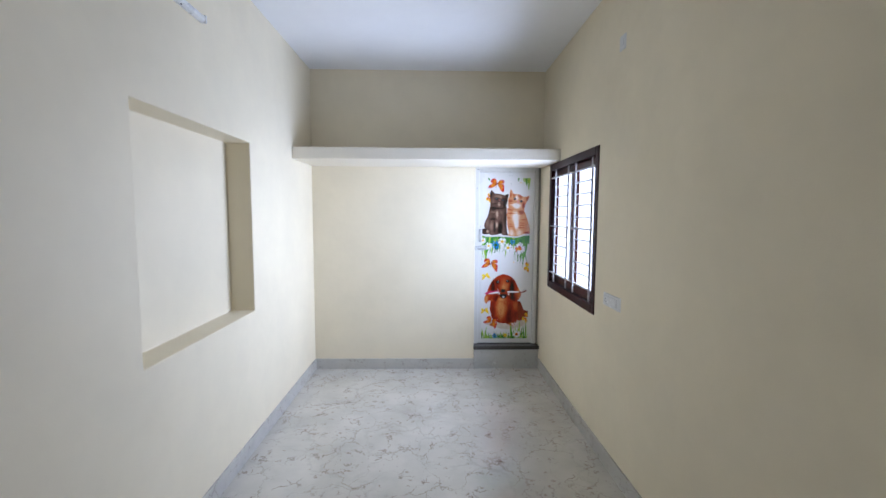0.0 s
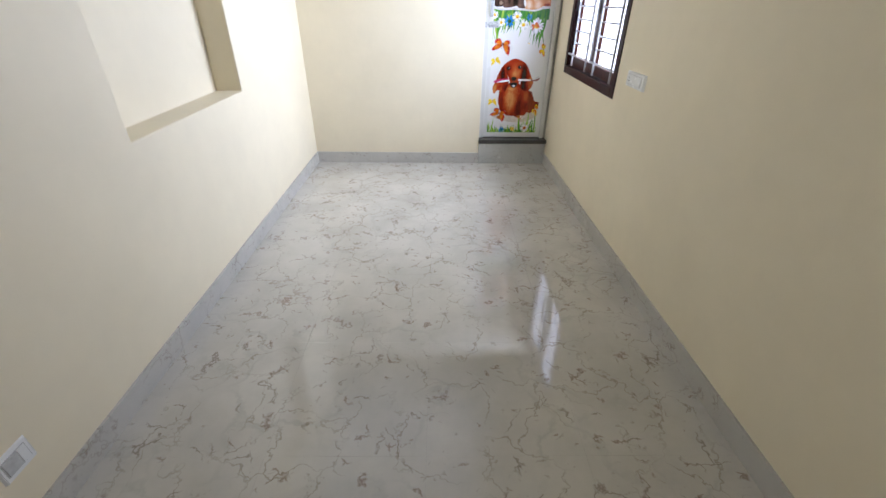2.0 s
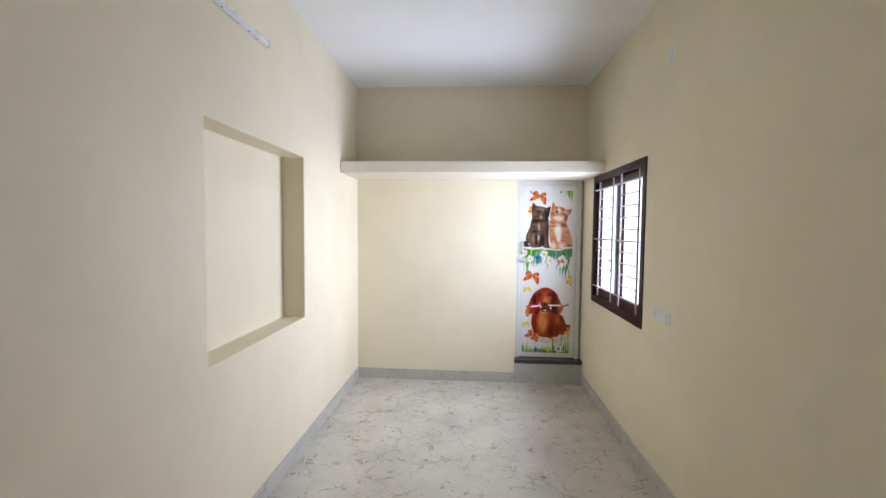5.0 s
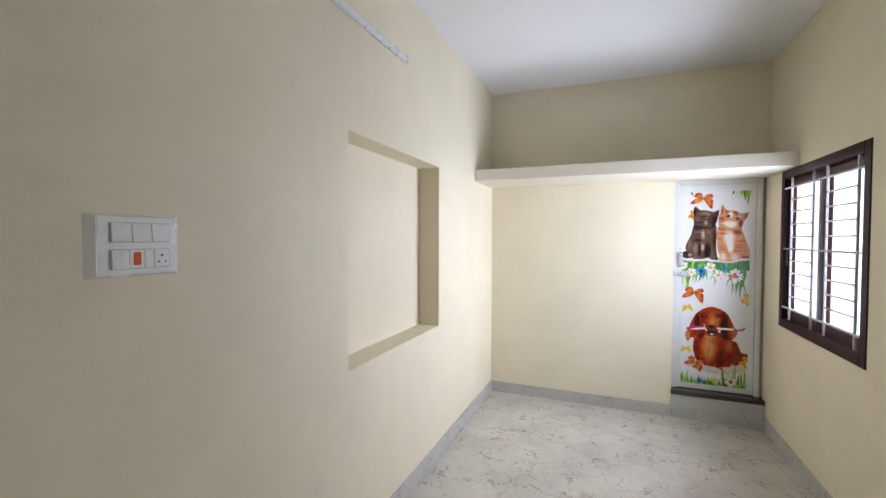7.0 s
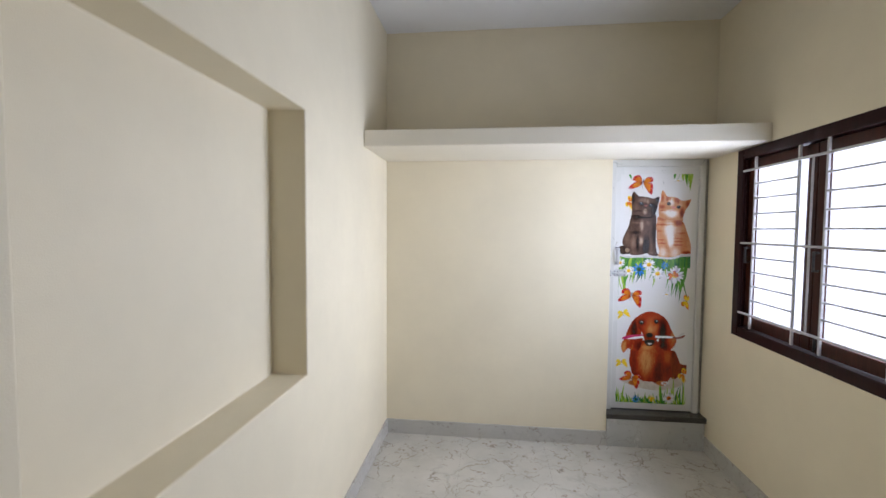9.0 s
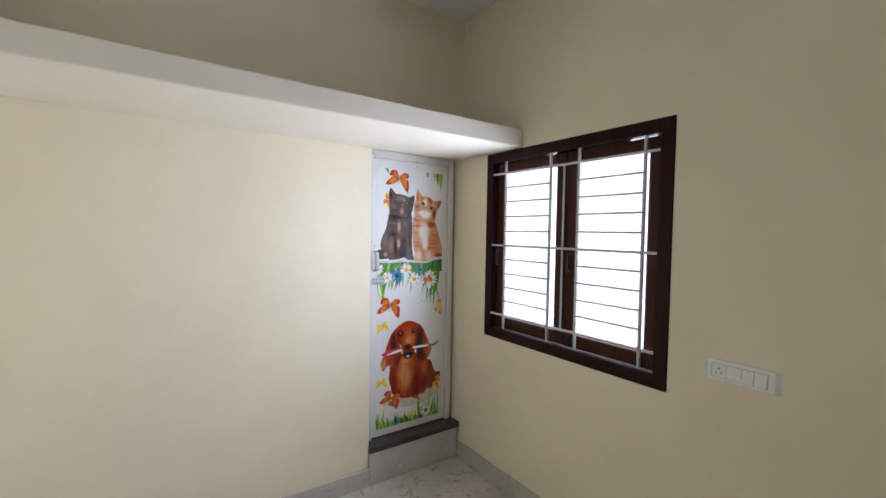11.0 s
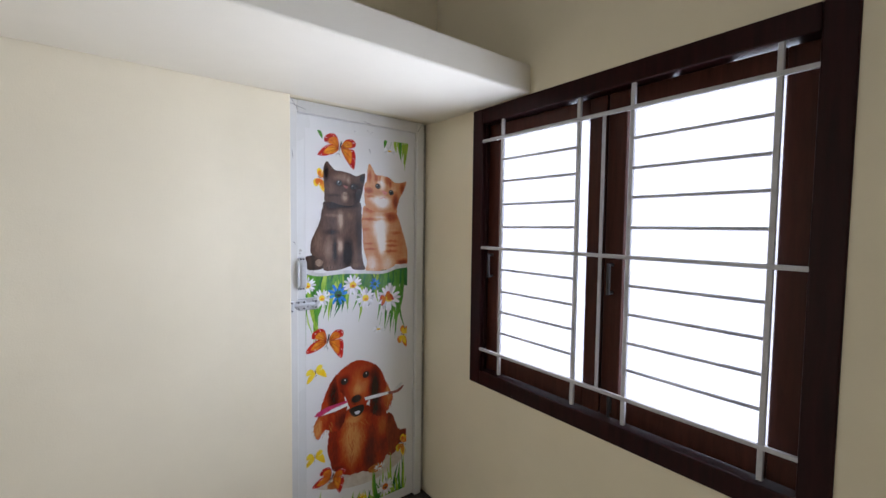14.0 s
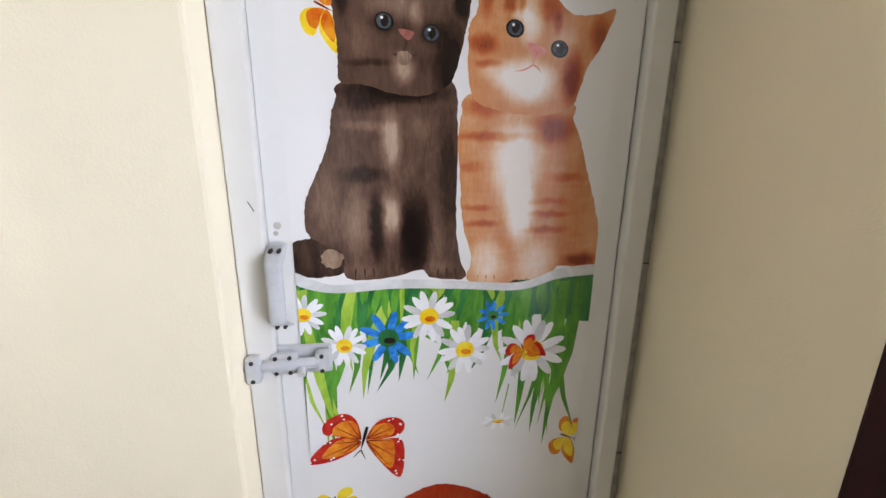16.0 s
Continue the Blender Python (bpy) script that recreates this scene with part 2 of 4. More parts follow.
bm = holed_wall(RIGHT, RIGHT + THICK, (FRONT, BACK + 0.4), (-0.01, TOP), WIN_Y, WIN_Z, None)
for v in bm.verts:
    v.co.x += east(v.co.y) - RIGHT
structure(part("wall_east", bm, WALL),
          "cream painted plaster wall with a window", "wall")
bm = box((LEFT - 0.01, BACK, -0.01), (RECESS_X, BACK + THICK, LOFT_Z[0] + 0.01), 0.006, 2)
structure(part("wall_north", bm, WALL), "cream painted plaster end wall beside the door", "wall")
structure(part("wall_north_upper", box((LEFT - 0.01, BACK, LOFT_Z[0] + 0.01), (RIGHT + 0.01, BACK + THICK, TOP)), WALL),
          "cream painted plaster wall above the loft slab", "wall")
structure(part("wall_behind_door", box((RECESS_X, BACK + 0.32, -0.01), (RIGHT, BACK + 0.4, LOFT_Z[0])), WALL),
          "plain wall closing the room behind the door", "wall")
# unseen south wall, doorway and hall, added to close the room
structure(part("wall_south_a", box((LEFT, FRONT - 0.12, -0.01), (-0.4, FRONT, TOP)), WALL), "unseen cream painted plaster wall beside the assumed doorway", "wall")
structure(part("wall_south_b", box((0.6, FRONT - 0.12, -0.01), (RIGHT + 0.07, FRONT, TOP)), WALL), "unseen cream painted plaster wall beside the assumed doorway", "wall")
structure(part("wall_south_c", box((-0.4, FRONT - 0.12, 2.1), (0.6, FRONT, TOP)), WALL), "unseen cream painted plaster wall over the assumed doorway", "wall")
structure(part("hall_wall", box((LEFT, FRONT - 1.2, -0.01), (RIGHT, FRONT - 1.1, TOP)), WALL), "plain cream wall of an assumed hall, out of view", "wall")
structure(part("hall_wall_west", box((LEFT - THICK, FRONT - 1.2, -0.01), (LEFT, FRONT, TOP)), WALL), "plain cream wall of an assumed hall, out of view", "wall")
structure(part("hall_wall_east", box((east(FRONT), FRONT - 1.2, -0.01), (RIGHT + THICK, FRONT, TOP)), WALL), "plain cream wall of an assumed hall, out of view", "wall")

bm = box((LEFT + 0.001, LOFT_Y, LOFT_Z[0]), (RIGHT - 0.001, BACK - 0.001, LOFT_Z[1]), 0.008, 3)
structure(part("loft_slab", bm, LOFT), "cream painted concrete loft slab across the end wall", "shelf")

# ---- window ----
window = empty("window_1")
structure(window, "dark brown wooden window with frosted panes and steel grille", "window")
y0, y1, z0, z1 = WIN_Y[0], WIN_Y[1], WIN_Z[0], WIN_Z[1]
FW = 0.062
fx0, fx1 = RIGHT - 0.006, RIGHT + 0.105
for name, lo, hi in (
    ("frame_jamb", (fx0, y0, z0), (fx1, y0 + FW, z1)),
    ("frame_jamb", (fx0, y1 - FW, z0), (fx1, y1, z1)),
    ("frame_head", (fx0, y0 + FW, z1 - FW), (fx1, y1 - FW, z1)),
    ("frame_sill", (fx0, y0 + FW, z0), (fx1, y1 - FW, z0 + FW)),
):
    part(name, box(lo, hi, 0.004, 2), FRAME_WOOD, window)
# rebate stops behind the sashes, with two gaps in the head that let daylight through
iy0, iy1, iz0, iz1 = y0 + FW, y1 - FW, z0 + FW, z1 - FW
ym = 3.395
SX0, SX1 = RIGHT + 0.032, RIGHT + 0.068


def sash(ya, yb, handle_y):
    st, gap = 0.062, 0.004
    s = empty("sash")
    s.parent = window
    za, zb = iz0 + 0.003, iz1 - gap
    for nm, lo, hi in (
        ("stile", (SX0, ya, za), (SX1, ya + st, zb)),
        ("stile", (SX0, yb - st, za), (SX1, yb, zb)),
        ("rail", (SX0, ya + st, zb - 0.055), (SX1, yb - st, zb)),
        ("rail", (SX0, ya + st, za), (SX1, yb - st, za + 0.068)),
    ):
        part(nm, box(lo, hi, 0.003, 2), SASH_WOOD, s)
    g = part("glass_pane", box((SX0 + 0.016, ya + st - 0.006, za + 0.06), (SX0 + 0.021, yb - st + 0.006, zb - 0.05)), GLASS, s, "frosted glass pane under wrinkled clear film")
    g.visible_shadow = False
    bm = bmesh.new()
    x, h = SX0 - 0.025, 0.045
    add_rod(bm, (SX0, handle_y, 1.445 - h), (x, handle_y, 1.445 - h), 0.005, 8)
    add_rod(bm, (SX0, handle_y, 1.445 + h), (x, handle_y, 1.445 + h), 0.005, 8)
    add_rod(bm, (x, handle_y, 1.445 - h - 0.005), (x, handle_y, 1.445 + h + 0.005), 0.006, 8)
    part("sash_handle", bm, BLACK_METAL, s, "black metal pull")
    return s


sash(iy0 + 0.003, ym - 0.003, ym - 0.034)
sash(ym + 0.003, iy1 - 0.003, iy1 - 0.034)
part("meeting_strip", box((SX1 + 0.002, ym - 0.012, iz0), (SX1 + 0.014, ym + 0.012, iz1), 0.002), SASH_WOOD, window)
stops = [(iy0, 2.93), (3.07, 3.2), (3.22, 3.5), (3.58, 3.73), (3.745, iy1)]
for a, b in stops:
    part("rebate_stop", box((SX1 + 0.002, a, iz1 - 0.02), (SX1 + 0.018, b, iz1), 0.001), SASH_WOOD, window)
part("tower_bolt", add_rod(box((SX0 - 0.006, ym - 0.045, iz0 + 0.02), (SX0, ym - 0.03, iz0 + 0.07), 0.002), (SX0 - 0.008, ym - 0.037, iz0 + 0.005), (SX0 - 0.008, ym - 0.037, iz0 + 0.085), 0.004, 8), BLACK_METAL, window)

# steel grille, level with the inner face of the frame
grille = empty("window_grille")
grille.parent = window
GX = RIGHT + 0.006
BARS = (2.947, 3.297, 3.482, 3.834)
for y in BARS:
    part("grille_bar", box((GX - 0.006, y - 0.0065, 1.0), (GX + 0.006, y + 0.0065, 2.044), 0.0015), STEEL, grille)
part("grille_bar", box((GX - 0.004, 3.386, 1.084), (GX + 0.004, 3.396, 1.964), 0.0015), STEEL, grille)
for y in (2.87, 3.938):
    part("frame_bead", box((GX + 0.008, y - 0.004, iz0), (GX + 0.018, y + 0.004, iz1), 0.002, 2), FRAME_WOOD, window)
for z in (1.084, 1.519, 1.964):
    part("grille_rail", box((GX - 0.011, 2.862, z - 0.006), (GX - 0.001, 3.946, z + 0.006), 0.0015), STEEL, grille)
for pair in ((0, 1), (2, 3)):
    for lo, hi in ((1.084, 1.519), (1.519, 1.964)):
        for k in range(1, 5):
            z = lo + (hi - lo) * k / 5 + random.uniform(-0.002, 0.002)
            part("grille_rod", add_rod(bmesh.new(), (GX, BARS[pair[0]], z), (GX, BARS[pair[1]], z + random.uniform(-0.002, 0.002)), 0.005, 8), STEEL, grille)

# ---- door ----
door = empty("door_1")
structure(door, "closed white plastic door with glossy picture film", "door")
dz0, dz1 = SILL_Z, LOFT_Z[0] + 0.008
for nm, lo, hi in (
    ("door_jamb", (RECESS_X + 0.001, DOOR_FACE - 0.018, dz0), (0.566, DOOR_FACE + 0.045, dz1)),
    ("door_jamb", (1.146, DOOR_FACE - 0.018, dz0), (RIGHT - 0.026, DOOR_FACE + 0.045, dz1)),
    ("door_head", (0.566, DOOR_FACE - 0.018, dz1 - 0.05), (1.146, DOOR_FACE + 0.045, dz1)),
):
    part(nm, box(lo, hi, 0.004, 2), FRAME_PVC, door, "grey-white plastic frame member")
part("packing_strip", box((RIGHT - 0.0255, DOOR_FACE + 0.004, dz0), (RIGHT - 0.001, DOOR_FACE + 0.04, dz1)), CEMENT, door, "grey cement gap beside the frame")
leaf = part("door_leaf", box((0.5665, DOOR_FACE, dz0 + 0.006), (1.143, DOOR_FACE + 0.03, dz1 - 0.0505), 0.001), PVC, door)
threshold = part("threshold", box((RECESS_X - 0.004, BACK - 0.022, 0.207), (RIGHT - 0.002, DOOR_FACE + 0.05, SILL_Z), 0.004, 2), GRANITE)
structure(threshold, "dark polished granite door threshold slab", "threshold")
riser = part("door_step", box((RECESS_X, BACK - 0.013, 0.0), (RIGHT - 0.011, BACK + 0.3, 0.2065), 0.002), RISER)
structure(riser, "pale grey tiled step below the door", "step")

# hairline cracks, joints and pencil marks round the frame
for xa, za, xb, zb in ((0.5664, 2.07, 0.545, 2.104), (1.146, 2.06, 1.172, 2.104), (0.545, 1.905, 0.548, 1.872), (0.548, 1.54, 0.556, 1.525), (0.53, 2.09, 0.60, 2.072), (0.86, 2.066, 0.90, 2.058)):
    part("hairline_mark", add_rod(bmesh.new(), (xa, DOOR_FACE - 0.0182, za), (xb, DOOR_FACE - 0.0182, zb), 0.0007, 5), GREY_MARK, door)
for z in (0.62, 1.02, 1.42, 1.78):
    part("strip_joint", box((RIGHT - 0.025, DOOR_FACE + 0.0025, z), (RIGHT - 0.0015, DOOR_FACE + 0.0045, z + 0.0025)), GREY_MARK, door)
for xa, za, xb, zb in ((0.885, 2.035, 0.893, 2.028), (0.90, 2.02, 0.912, 2.03), (0.82, 2.022, 0.826, 2.020), (0.895, 1.955, 0.902, 1.93)):
    part("pencil_mark", add_rod(bmesh.new(), (xa, DOOR_FACE - 0.0013, za), (xb, DOOR_FACE - 0.0013, zb), 0.0008, 5), GREY_MARK, door)
part("putty_smear", add_rod(add_rod(bmesh.new(), (0.582, DOOR_FACE + 0.0004, 1.50), (0.582, DOOR_FACE - 0.0006, 1.50), 0.006, 9), (0.579, DOOR_FACE + 0.0004, 1.488), (0.579, DOOR_FACE - 0.0004, 1.488), 0.004, 7), CEMENT, door)

# pull handle and bolt on the leaf
bm = bmesh.new()
prev = None
hx, hz0, hz1 = 0.581, 1.338, 1.472
for k in range(13):
    u = k / 12
    z = hz0 + (hz1 - hz0) * u
    out = 0.036 * min(1, math.sin(math.pi * u) * 2.2) + 0.006
    half = 0.0125 if 1 < k < 11 else 0.0145
    ring = [bm.verts.new((hx + sx * half, DOOR_FACE - out + sy * 0.0045, z)) for sx, sy in ((-1, -0.4), (-0.5, -1), (0.5, -1), (1, -0.4), (1, 1), (-1, 1))]
    if prev:
        for q in range(6):
            bm.faces.new((prev[q], prev[(q + 1) % 6], ring[(q + 1) % 6], ring[q]))
    else:
        bm.faces.new(ring)
    prev = ring
bm.faces.new(prev)
bmesh.ops.recalc_face_normals(bm, faces=bm.faces)
pull = part("pull_handle", bm, HANDLE_GREY, door, "pale grey enamelled pull handle", True)
bm = bmesh.new()
for z in (hz0 + 0.006, hz1 - 0.006):
    for dx in (-0.006, 0.006):
        add_rod(bm, (hx + dx, DOOR_FACE - 0.012, z), (hx + dx, DOOR_FACE - 0.0285, z), 0.0032, 8)
part("screw", bm, BLACK_METAL, pull)
bm = add_box(bmesh.new(), (0.551, DOOR_FACE - 0.0075, 1.250), (0.652, DOOR_FACE - 0.0002, 1.302), 0.003)
add_box(bm, (0.556, DOOR_FACE - 0.024, 1.257), (0.600, DOOR_FACE - 0.005, 1.295), 0.007, 2)
add_box(bm, (0.626, DOOR_FACE - 0.024, 1.257), (0.650, DOOR_FACE - 0.005, 1.295), 0.007, 2)
latch = part("bolt_body", bm, HANDLE_GREY, door, "pale grey enamelled tower bolt")
part("bolt_rod", add_rod(add_rod(bmesh.new(), (0.505, DOOR_FACE - 0.025, 1.276), (0.634, DOOR_FACE - 0.018, 1.276), 0.009, 12), (0.607, DOOR_FACE - 0.018, 1.274), (0.607, DOOR_FACE - 0.036, 1.264), 0.007, 10), HANDLE_GREY, latch)
part("bolt_keep", box((0.5225, DOOR_FACE - 0.038, 1.252), (0.545, DOOR_FACE - 0.0185, 1.297), 0.005, 2), HANDLE_GREY, latch)
bm = bmesh.new()
for x, z, y in ((0.534, 1.290, 0.038), (0.534, 1.258, 0.038), (0.566, 1.288, 0.024), (0.588, 1.288, 0.024), (0.566, 1.262, 0.024), (0.588, 1.262, 0.024), (0.638, 1.288, 0.024), (0.638, 1.262, 0.024)):
    add_rod(bm, (x, DOOR_FACE - y + 0.002, z), (x, DOOR_FACE - y - 0.0012, z), 0.0036, 8)
part("screw", bm, BLACK_METAL, latch)

# ---- printed film on the door: flat coloured shapes ----
film = part("picture_film", box((0.602, DOOR_FACE - 0.0012, 0.298), (1.104, DOOR_FACE - 0.0002, 2.004)), FILM, door, "glossy white film printed with flowers, butterflies and pets")
FX, FZ = (0.6025, 1.1035), (0.299, 2.003)


def ink(name, a, b, scale=60, stretch=(1, 1, 1), lo=0.35, hi=0.65):
    m, t, n, l, bs = nodes(name)
    mp = n.new("ShaderNodeMapping")
    mp.inputs["Scale"].default_value = stretch
    l.new(coords(t), mp.inputs[0])
    g = noise_node(t, scale, 5, 0.65, mp.outputs[0], 0.5)
    l.new(ramp(t, g.outputs[0], [(lo, a), (hi, b)]).outputs[0], bs.inputs["Base Color"])
    bs.inputs["Roughness"].default_value = 0.17
    return m


UP = (1, 1, 0.3)
I_DBROWN = ink("ink_dark_brown", (0.02, 0.011, 0.008), (0.06, 0.032, 0.022), 60, UP)
I_LBROWN = ink("ink_light_brown", (0.13, 0.075, 0.05), (0.34, 0.235, 0.165), 60, UP)
I_GINGER = ink("ink_ginger_fur", (0.46, 0.125, 0.04), (0.70, 0.34, 0.16), 28, (0.35, 1, 1.6), 0.42, 0.58)
I_PINK = ink("ink_pink", (0.62, 0.2, 0.17), (0.72, 0.34, 0.28), 90)
I_PINKBROWN = ink("ink_dull_pink", (0.22, 0.07, 0.06), (0.32, 0.12, 0.1), 90)
I_EYE = ink("ink_grey_blue", (0.03, 0.04, 0.045), (0.08, 0.10, 0.105), 200)
I_BLACK = ink("ink_black", (0.008, 0.006, 0.006), (0.02, 0.013, 0.012), 90)
I_RUST = ink("ink_rust_fur", (0.33, 0.035, 0.008), (0.54, 0.09, 0.016), 40, UP)
I_DRUST = ink("ink_dark_rust_fur", (0.14, 0.014, 0.005), (0.32, 0.045, 0.01), 40, UP)
I_GOLD = ink("ink_golden_fur", (0.36, 0.085, 0.018), (0.62, 0.24, 0.06), 40, UP)
I_RED = ink("ink_red", (0.38, 0.008, 0.010), (0.55, 0.03, 0.015), 50)
I_ORANGE = ink("ink_orange", (0.58, 0.09, 0.008), (0.76, 0.30, 0.02), 40)
I_YELLOW = ink("ink_yellow", (0.8, 0.5, 0.01), (0.86, 0.68, 0.05), 40)
I_GREEN = ink("ink_green", (0.03, 0.16, 0.02), (0.12, 0.36, 0.04), 40, UP)
I_DGREEN = ink("ink_dark_green", (0.008, 0.09, 0.03), (0.04, 0.22, 0.05), 30, UP)
I_LGREEN = ink("ink_light_green", (0.2, 0.38, 0.03), (0.4, 0.58, 0.08), 40, UP)
I_WHITE = ink("ink_white", (0.78, 0.78, 0.8), (0.86, 0.86, 0.86), 40)
I_SHADE = ink("ink_pale_grey", (0.5, 0.5, 0.5), (0.72, 0.72, 0.72), 14)
I_BLUE = ink("ink_blue", (0.01, 0.12, 0.5), (0.03, 0.3, 0.72), 60)
I_MAGENTA = ink("ink_magenta", (0.45, 0.015, 0.09), (0.62, 0.05, 0.16), 60)
I_SAND = ink("ink_sand_shadow", (0.5, 0.42, 0.34), (0.7, 0.64, 0.56), 14)


def fur_ink(name, tones, level, spots, stripe=0.0, grain=0.2, gain=1.15):
    """Printed fur: a tone between dark and pale, with soft spots (x, z, half width, half height, change), bands and hairs."""
    m, t, n, l, bs = nodes(name)
    v = coords(t)
    hair_map, band_map = n.new("ShaderNodeMapping"), n.new("ShaderNodeMapping")
    hair_map.inputs["Scale"].default_value, band_map.inputs["Scale"].default_value = (1, 1, 0.28), (0.35, 1, 1.5)
    l.new(v, hair_map.inputs[0])
    l.new(v, band_map.inputs[0])

    def math_node(kind, a, b, c=0.0):
        k = n.new("ShaderNodeMath")
        k.operation = kind
        for sock, x in zip(k.inputs, (a, b, c)):
            if isinstance(x, (int, float)):
                sock.default_value = x
            else:
                l.new(x, sock)
        return k.outputs[0]

    hair = noise_node(t, 170, 4, 0.65, hair_map.outputs[0], 0.6).outputs[0]
    total = math_node("MULTIPLY_ADD", hair, grain * 2, level - grain)
    tuft = noise_node(t, 38, 4, 0.6, hair_map.outputs[0], 0.8).outputs[0]
    total = math_node("MULTIPLY_ADD", tuft, grain * 2, math_node("SUBTRACT", total, grain))
    if stripe:
        band = noise_node(t, 34, 3, 0.55, band_map.outputs[0], 0.8).outputs[0]
        total = math_node("MULTIPLY_ADD", band, stripe * 2, math_node("SUBTRACT", total, stripe))
    wobble = n.new("ShaderNodeVectorMath")
    wobble.operation = "MULTIPLY_ADD"
    wobble.inputs[1].default_value = (0.012, 0, 0.012)
    l.new(noise_node(t, 40, 2, 0.6, v).outputs["Color"], wobble.inputs[0])
    l.new(v, wobble.inputs[2])
    for x, z, rx, rz, change in spots:
        away = n.new("ShaderNodeVectorMath")
        away.operation = "MULTIPLY_ADD"
        away.inputs[1].default_value = (1 / rx, 0, 1 / rz)
        away.inputs[2].default_value = (-(x + 0.006) / rx, 0, -(z + 0.006) / rz)
        l.new(wobble.outputs[0], away.inputs[0])
        size = n.new("ShaderNodeVectorMath")
        size.operation = "LENGTH"
        l.new(away.outputs[0], size.inputs[0])
        fade = n.new("ShaderNodeMapRange")
        fade.interpolation_type = "SMOOTHSTEP"
        fade.inputs["From Min"].default_value, fade.inputs["From Max"].default_value = 0.25, 1.45
        fade.inputs["To Min"].default_value, fade.inputs["To Max"].default_value = 1.0, 0.0
        l.new(size.outputs["Value"], fade.inputs["Value"])
        total = math_node("MULTIPLY_ADD", fade.outputs[0], change * gain, total)
    stops = [(k / (len(tones) - 1), c) for k, c in enumerate(tones)]
    l.new(ramp(t, total, stops).outputs[0], bs.inputs["Base Color"])
    bs.inputs["Roughness"].default_value = 0.14
    return m


class Print:
    """One printed motif: thin flat shapes laid over each other."""

    def __init__(self, name, base=0.0):
        self.name, self.bm, self.mats, self.lift = name, bmesh.new(), [], 0.0013 + base * 0.2

    def shape(self, pts, mat):
        pts = [Vector((min(max(x, FX[0]), FX[1]), min(max(z, FZ[0]), FZ[1]))) for x, z in pts]
        clean = [p for i, p in enumerate(pts) if (p - pts[i - 1]).length > 1e-5]
        if len(clean) < 3:
            return self
        if mat not in self.mats:
            self.mats.append(mat)
        area = sum(a.x * b.y - b.x * a.y for a, b in zip(clean, clean[1:] + clean[:1]))
        if area < 0:
            clean.reverse()
        f = self.bm.faces.new([self.bm.verts.new((p.x, DOOR_FACE - self.lift, p.y)) for p in clean])
        f.material_index = self.mats.index(mat)
        self.lift += 0.000004
        return self

    def curve(self, pts, mat, fur=0.0, steps=7):
        """A closed smooth outline through a few corners; fur: depth of the ragged edge."""
        n, out = len(pts), []
        p = [Vector(q) for q in pts]
        for i in range(n):
            a, b, c, d = p[i - 1], p[i], p[(i + 1) % n], p[(i + 2) % n]
            for k in range(steps):
                t = k / steps
                q = 0.5 * (2 * b + (c - a) * t + (2 * a - 5 * b + 4 * c - d) * t * t + (3 * b - a - 3 * c + d) * t ** 3)
                if fur:
                    q += Vector((random.uniform(-fur, fur), random.uniform(-fur, fur)))
                out.append(q)
        return self.shape(out, mat)

    def fur(self, pts, mats, count, length, width, lean=0.0):
        """Short strokes inside an outline, mostly pointing down."""
        xs, zs = [p[0] for p in pts], [p[1] for p in pts]
        made = 0
        while made < count:
            x, z = random.uniform(min(xs), max(xs)), random.uniform(min(zs), max(zs))
            inside = False
            for (xa, za), (xb, zb) in zip(pts, pts[1:] + pts[:1]):
                if (za > z) != (zb > z) and x < (xb - xa) * (z - za) / (zb - za) + xa:
                    inside = not inside
            if not inside:
                continue
            a = random.gauss(lean, 0.45) + 0.8 * (x - sum(xs) / len(xs)) / (max(xs) - min(xs))
            q = length * random.uniform(0.6, 1.2)
            self.blade(x, z, x + q * math.sin(a), z - q * math.cos(a), width * random.uniform(0.6, 1.3), random.choice(mats), random.uniform(-0.002, 0.002))
            made += 1
        return self

    def oval(self, x, z, rx, rz, mat, turn=0.0, fur=0.0, sides=20):
        c, s = math.cos(radians(turn)), math.sin(radians(turn))
        pts = []
        for k in range(sides):
            a = 2 * math.pi * k / sides
            r = 1 + (random.uniform(-fur, fur) if fur else 0)
            u, w = rx * math.cos(a) * r, rz * math.sin(a) * r
            pts.append((x + u * c - w * s, z + u * s + w * c))
        return self.shape(pts, mat)

    def blade(self, x0, z0, x1, z1, width, mat, bend=0.0):
        a, b = Vector((x0, z0)), Vector((x1, z1))
        side = (b - a).orthogonal().normalized()
        mid = [a.lerp(b, t) + side * bend * math.sin(math.pi * t * 0.9) for t in (0, 0.25, 0.5, 0.75, 1)]
        w = (0.8, 1, 0.85, 0.5, 0)
        return self.shape([m + side * width * k for m, k in zip(mid, w)] + [m - side * width * k for m, k in zip(mid[:-1], w)][::-1], mat)

    def daisy(self, x, z, r, petal, heart, count=14, squash=1.0):
        for k in range(count):
            a = 360 * k / count + random.uniform(-6, 6)
            q = r * random.uniform(0.56, 0.64)
            self.oval(x + q * math.cos(radians(a)), z + q * math.sin(radians(a)) * squash, r * 0.42, r * 0.14, petal if k % 3 else (I_SHADE if petal is I_WHITE else petal), a, 0, 10)
        self.oval(x, z, r * 0.36, r * 0.34 * squash, heart, 0, 0.05, 14)
        return self.oval(x + r * 0.04, z - r * 0.1, r * 0.2, r * 0.12 * squash, I_ORANGE if heart is I_YELLOW else I_BLACK, 0, 0.05, 10)

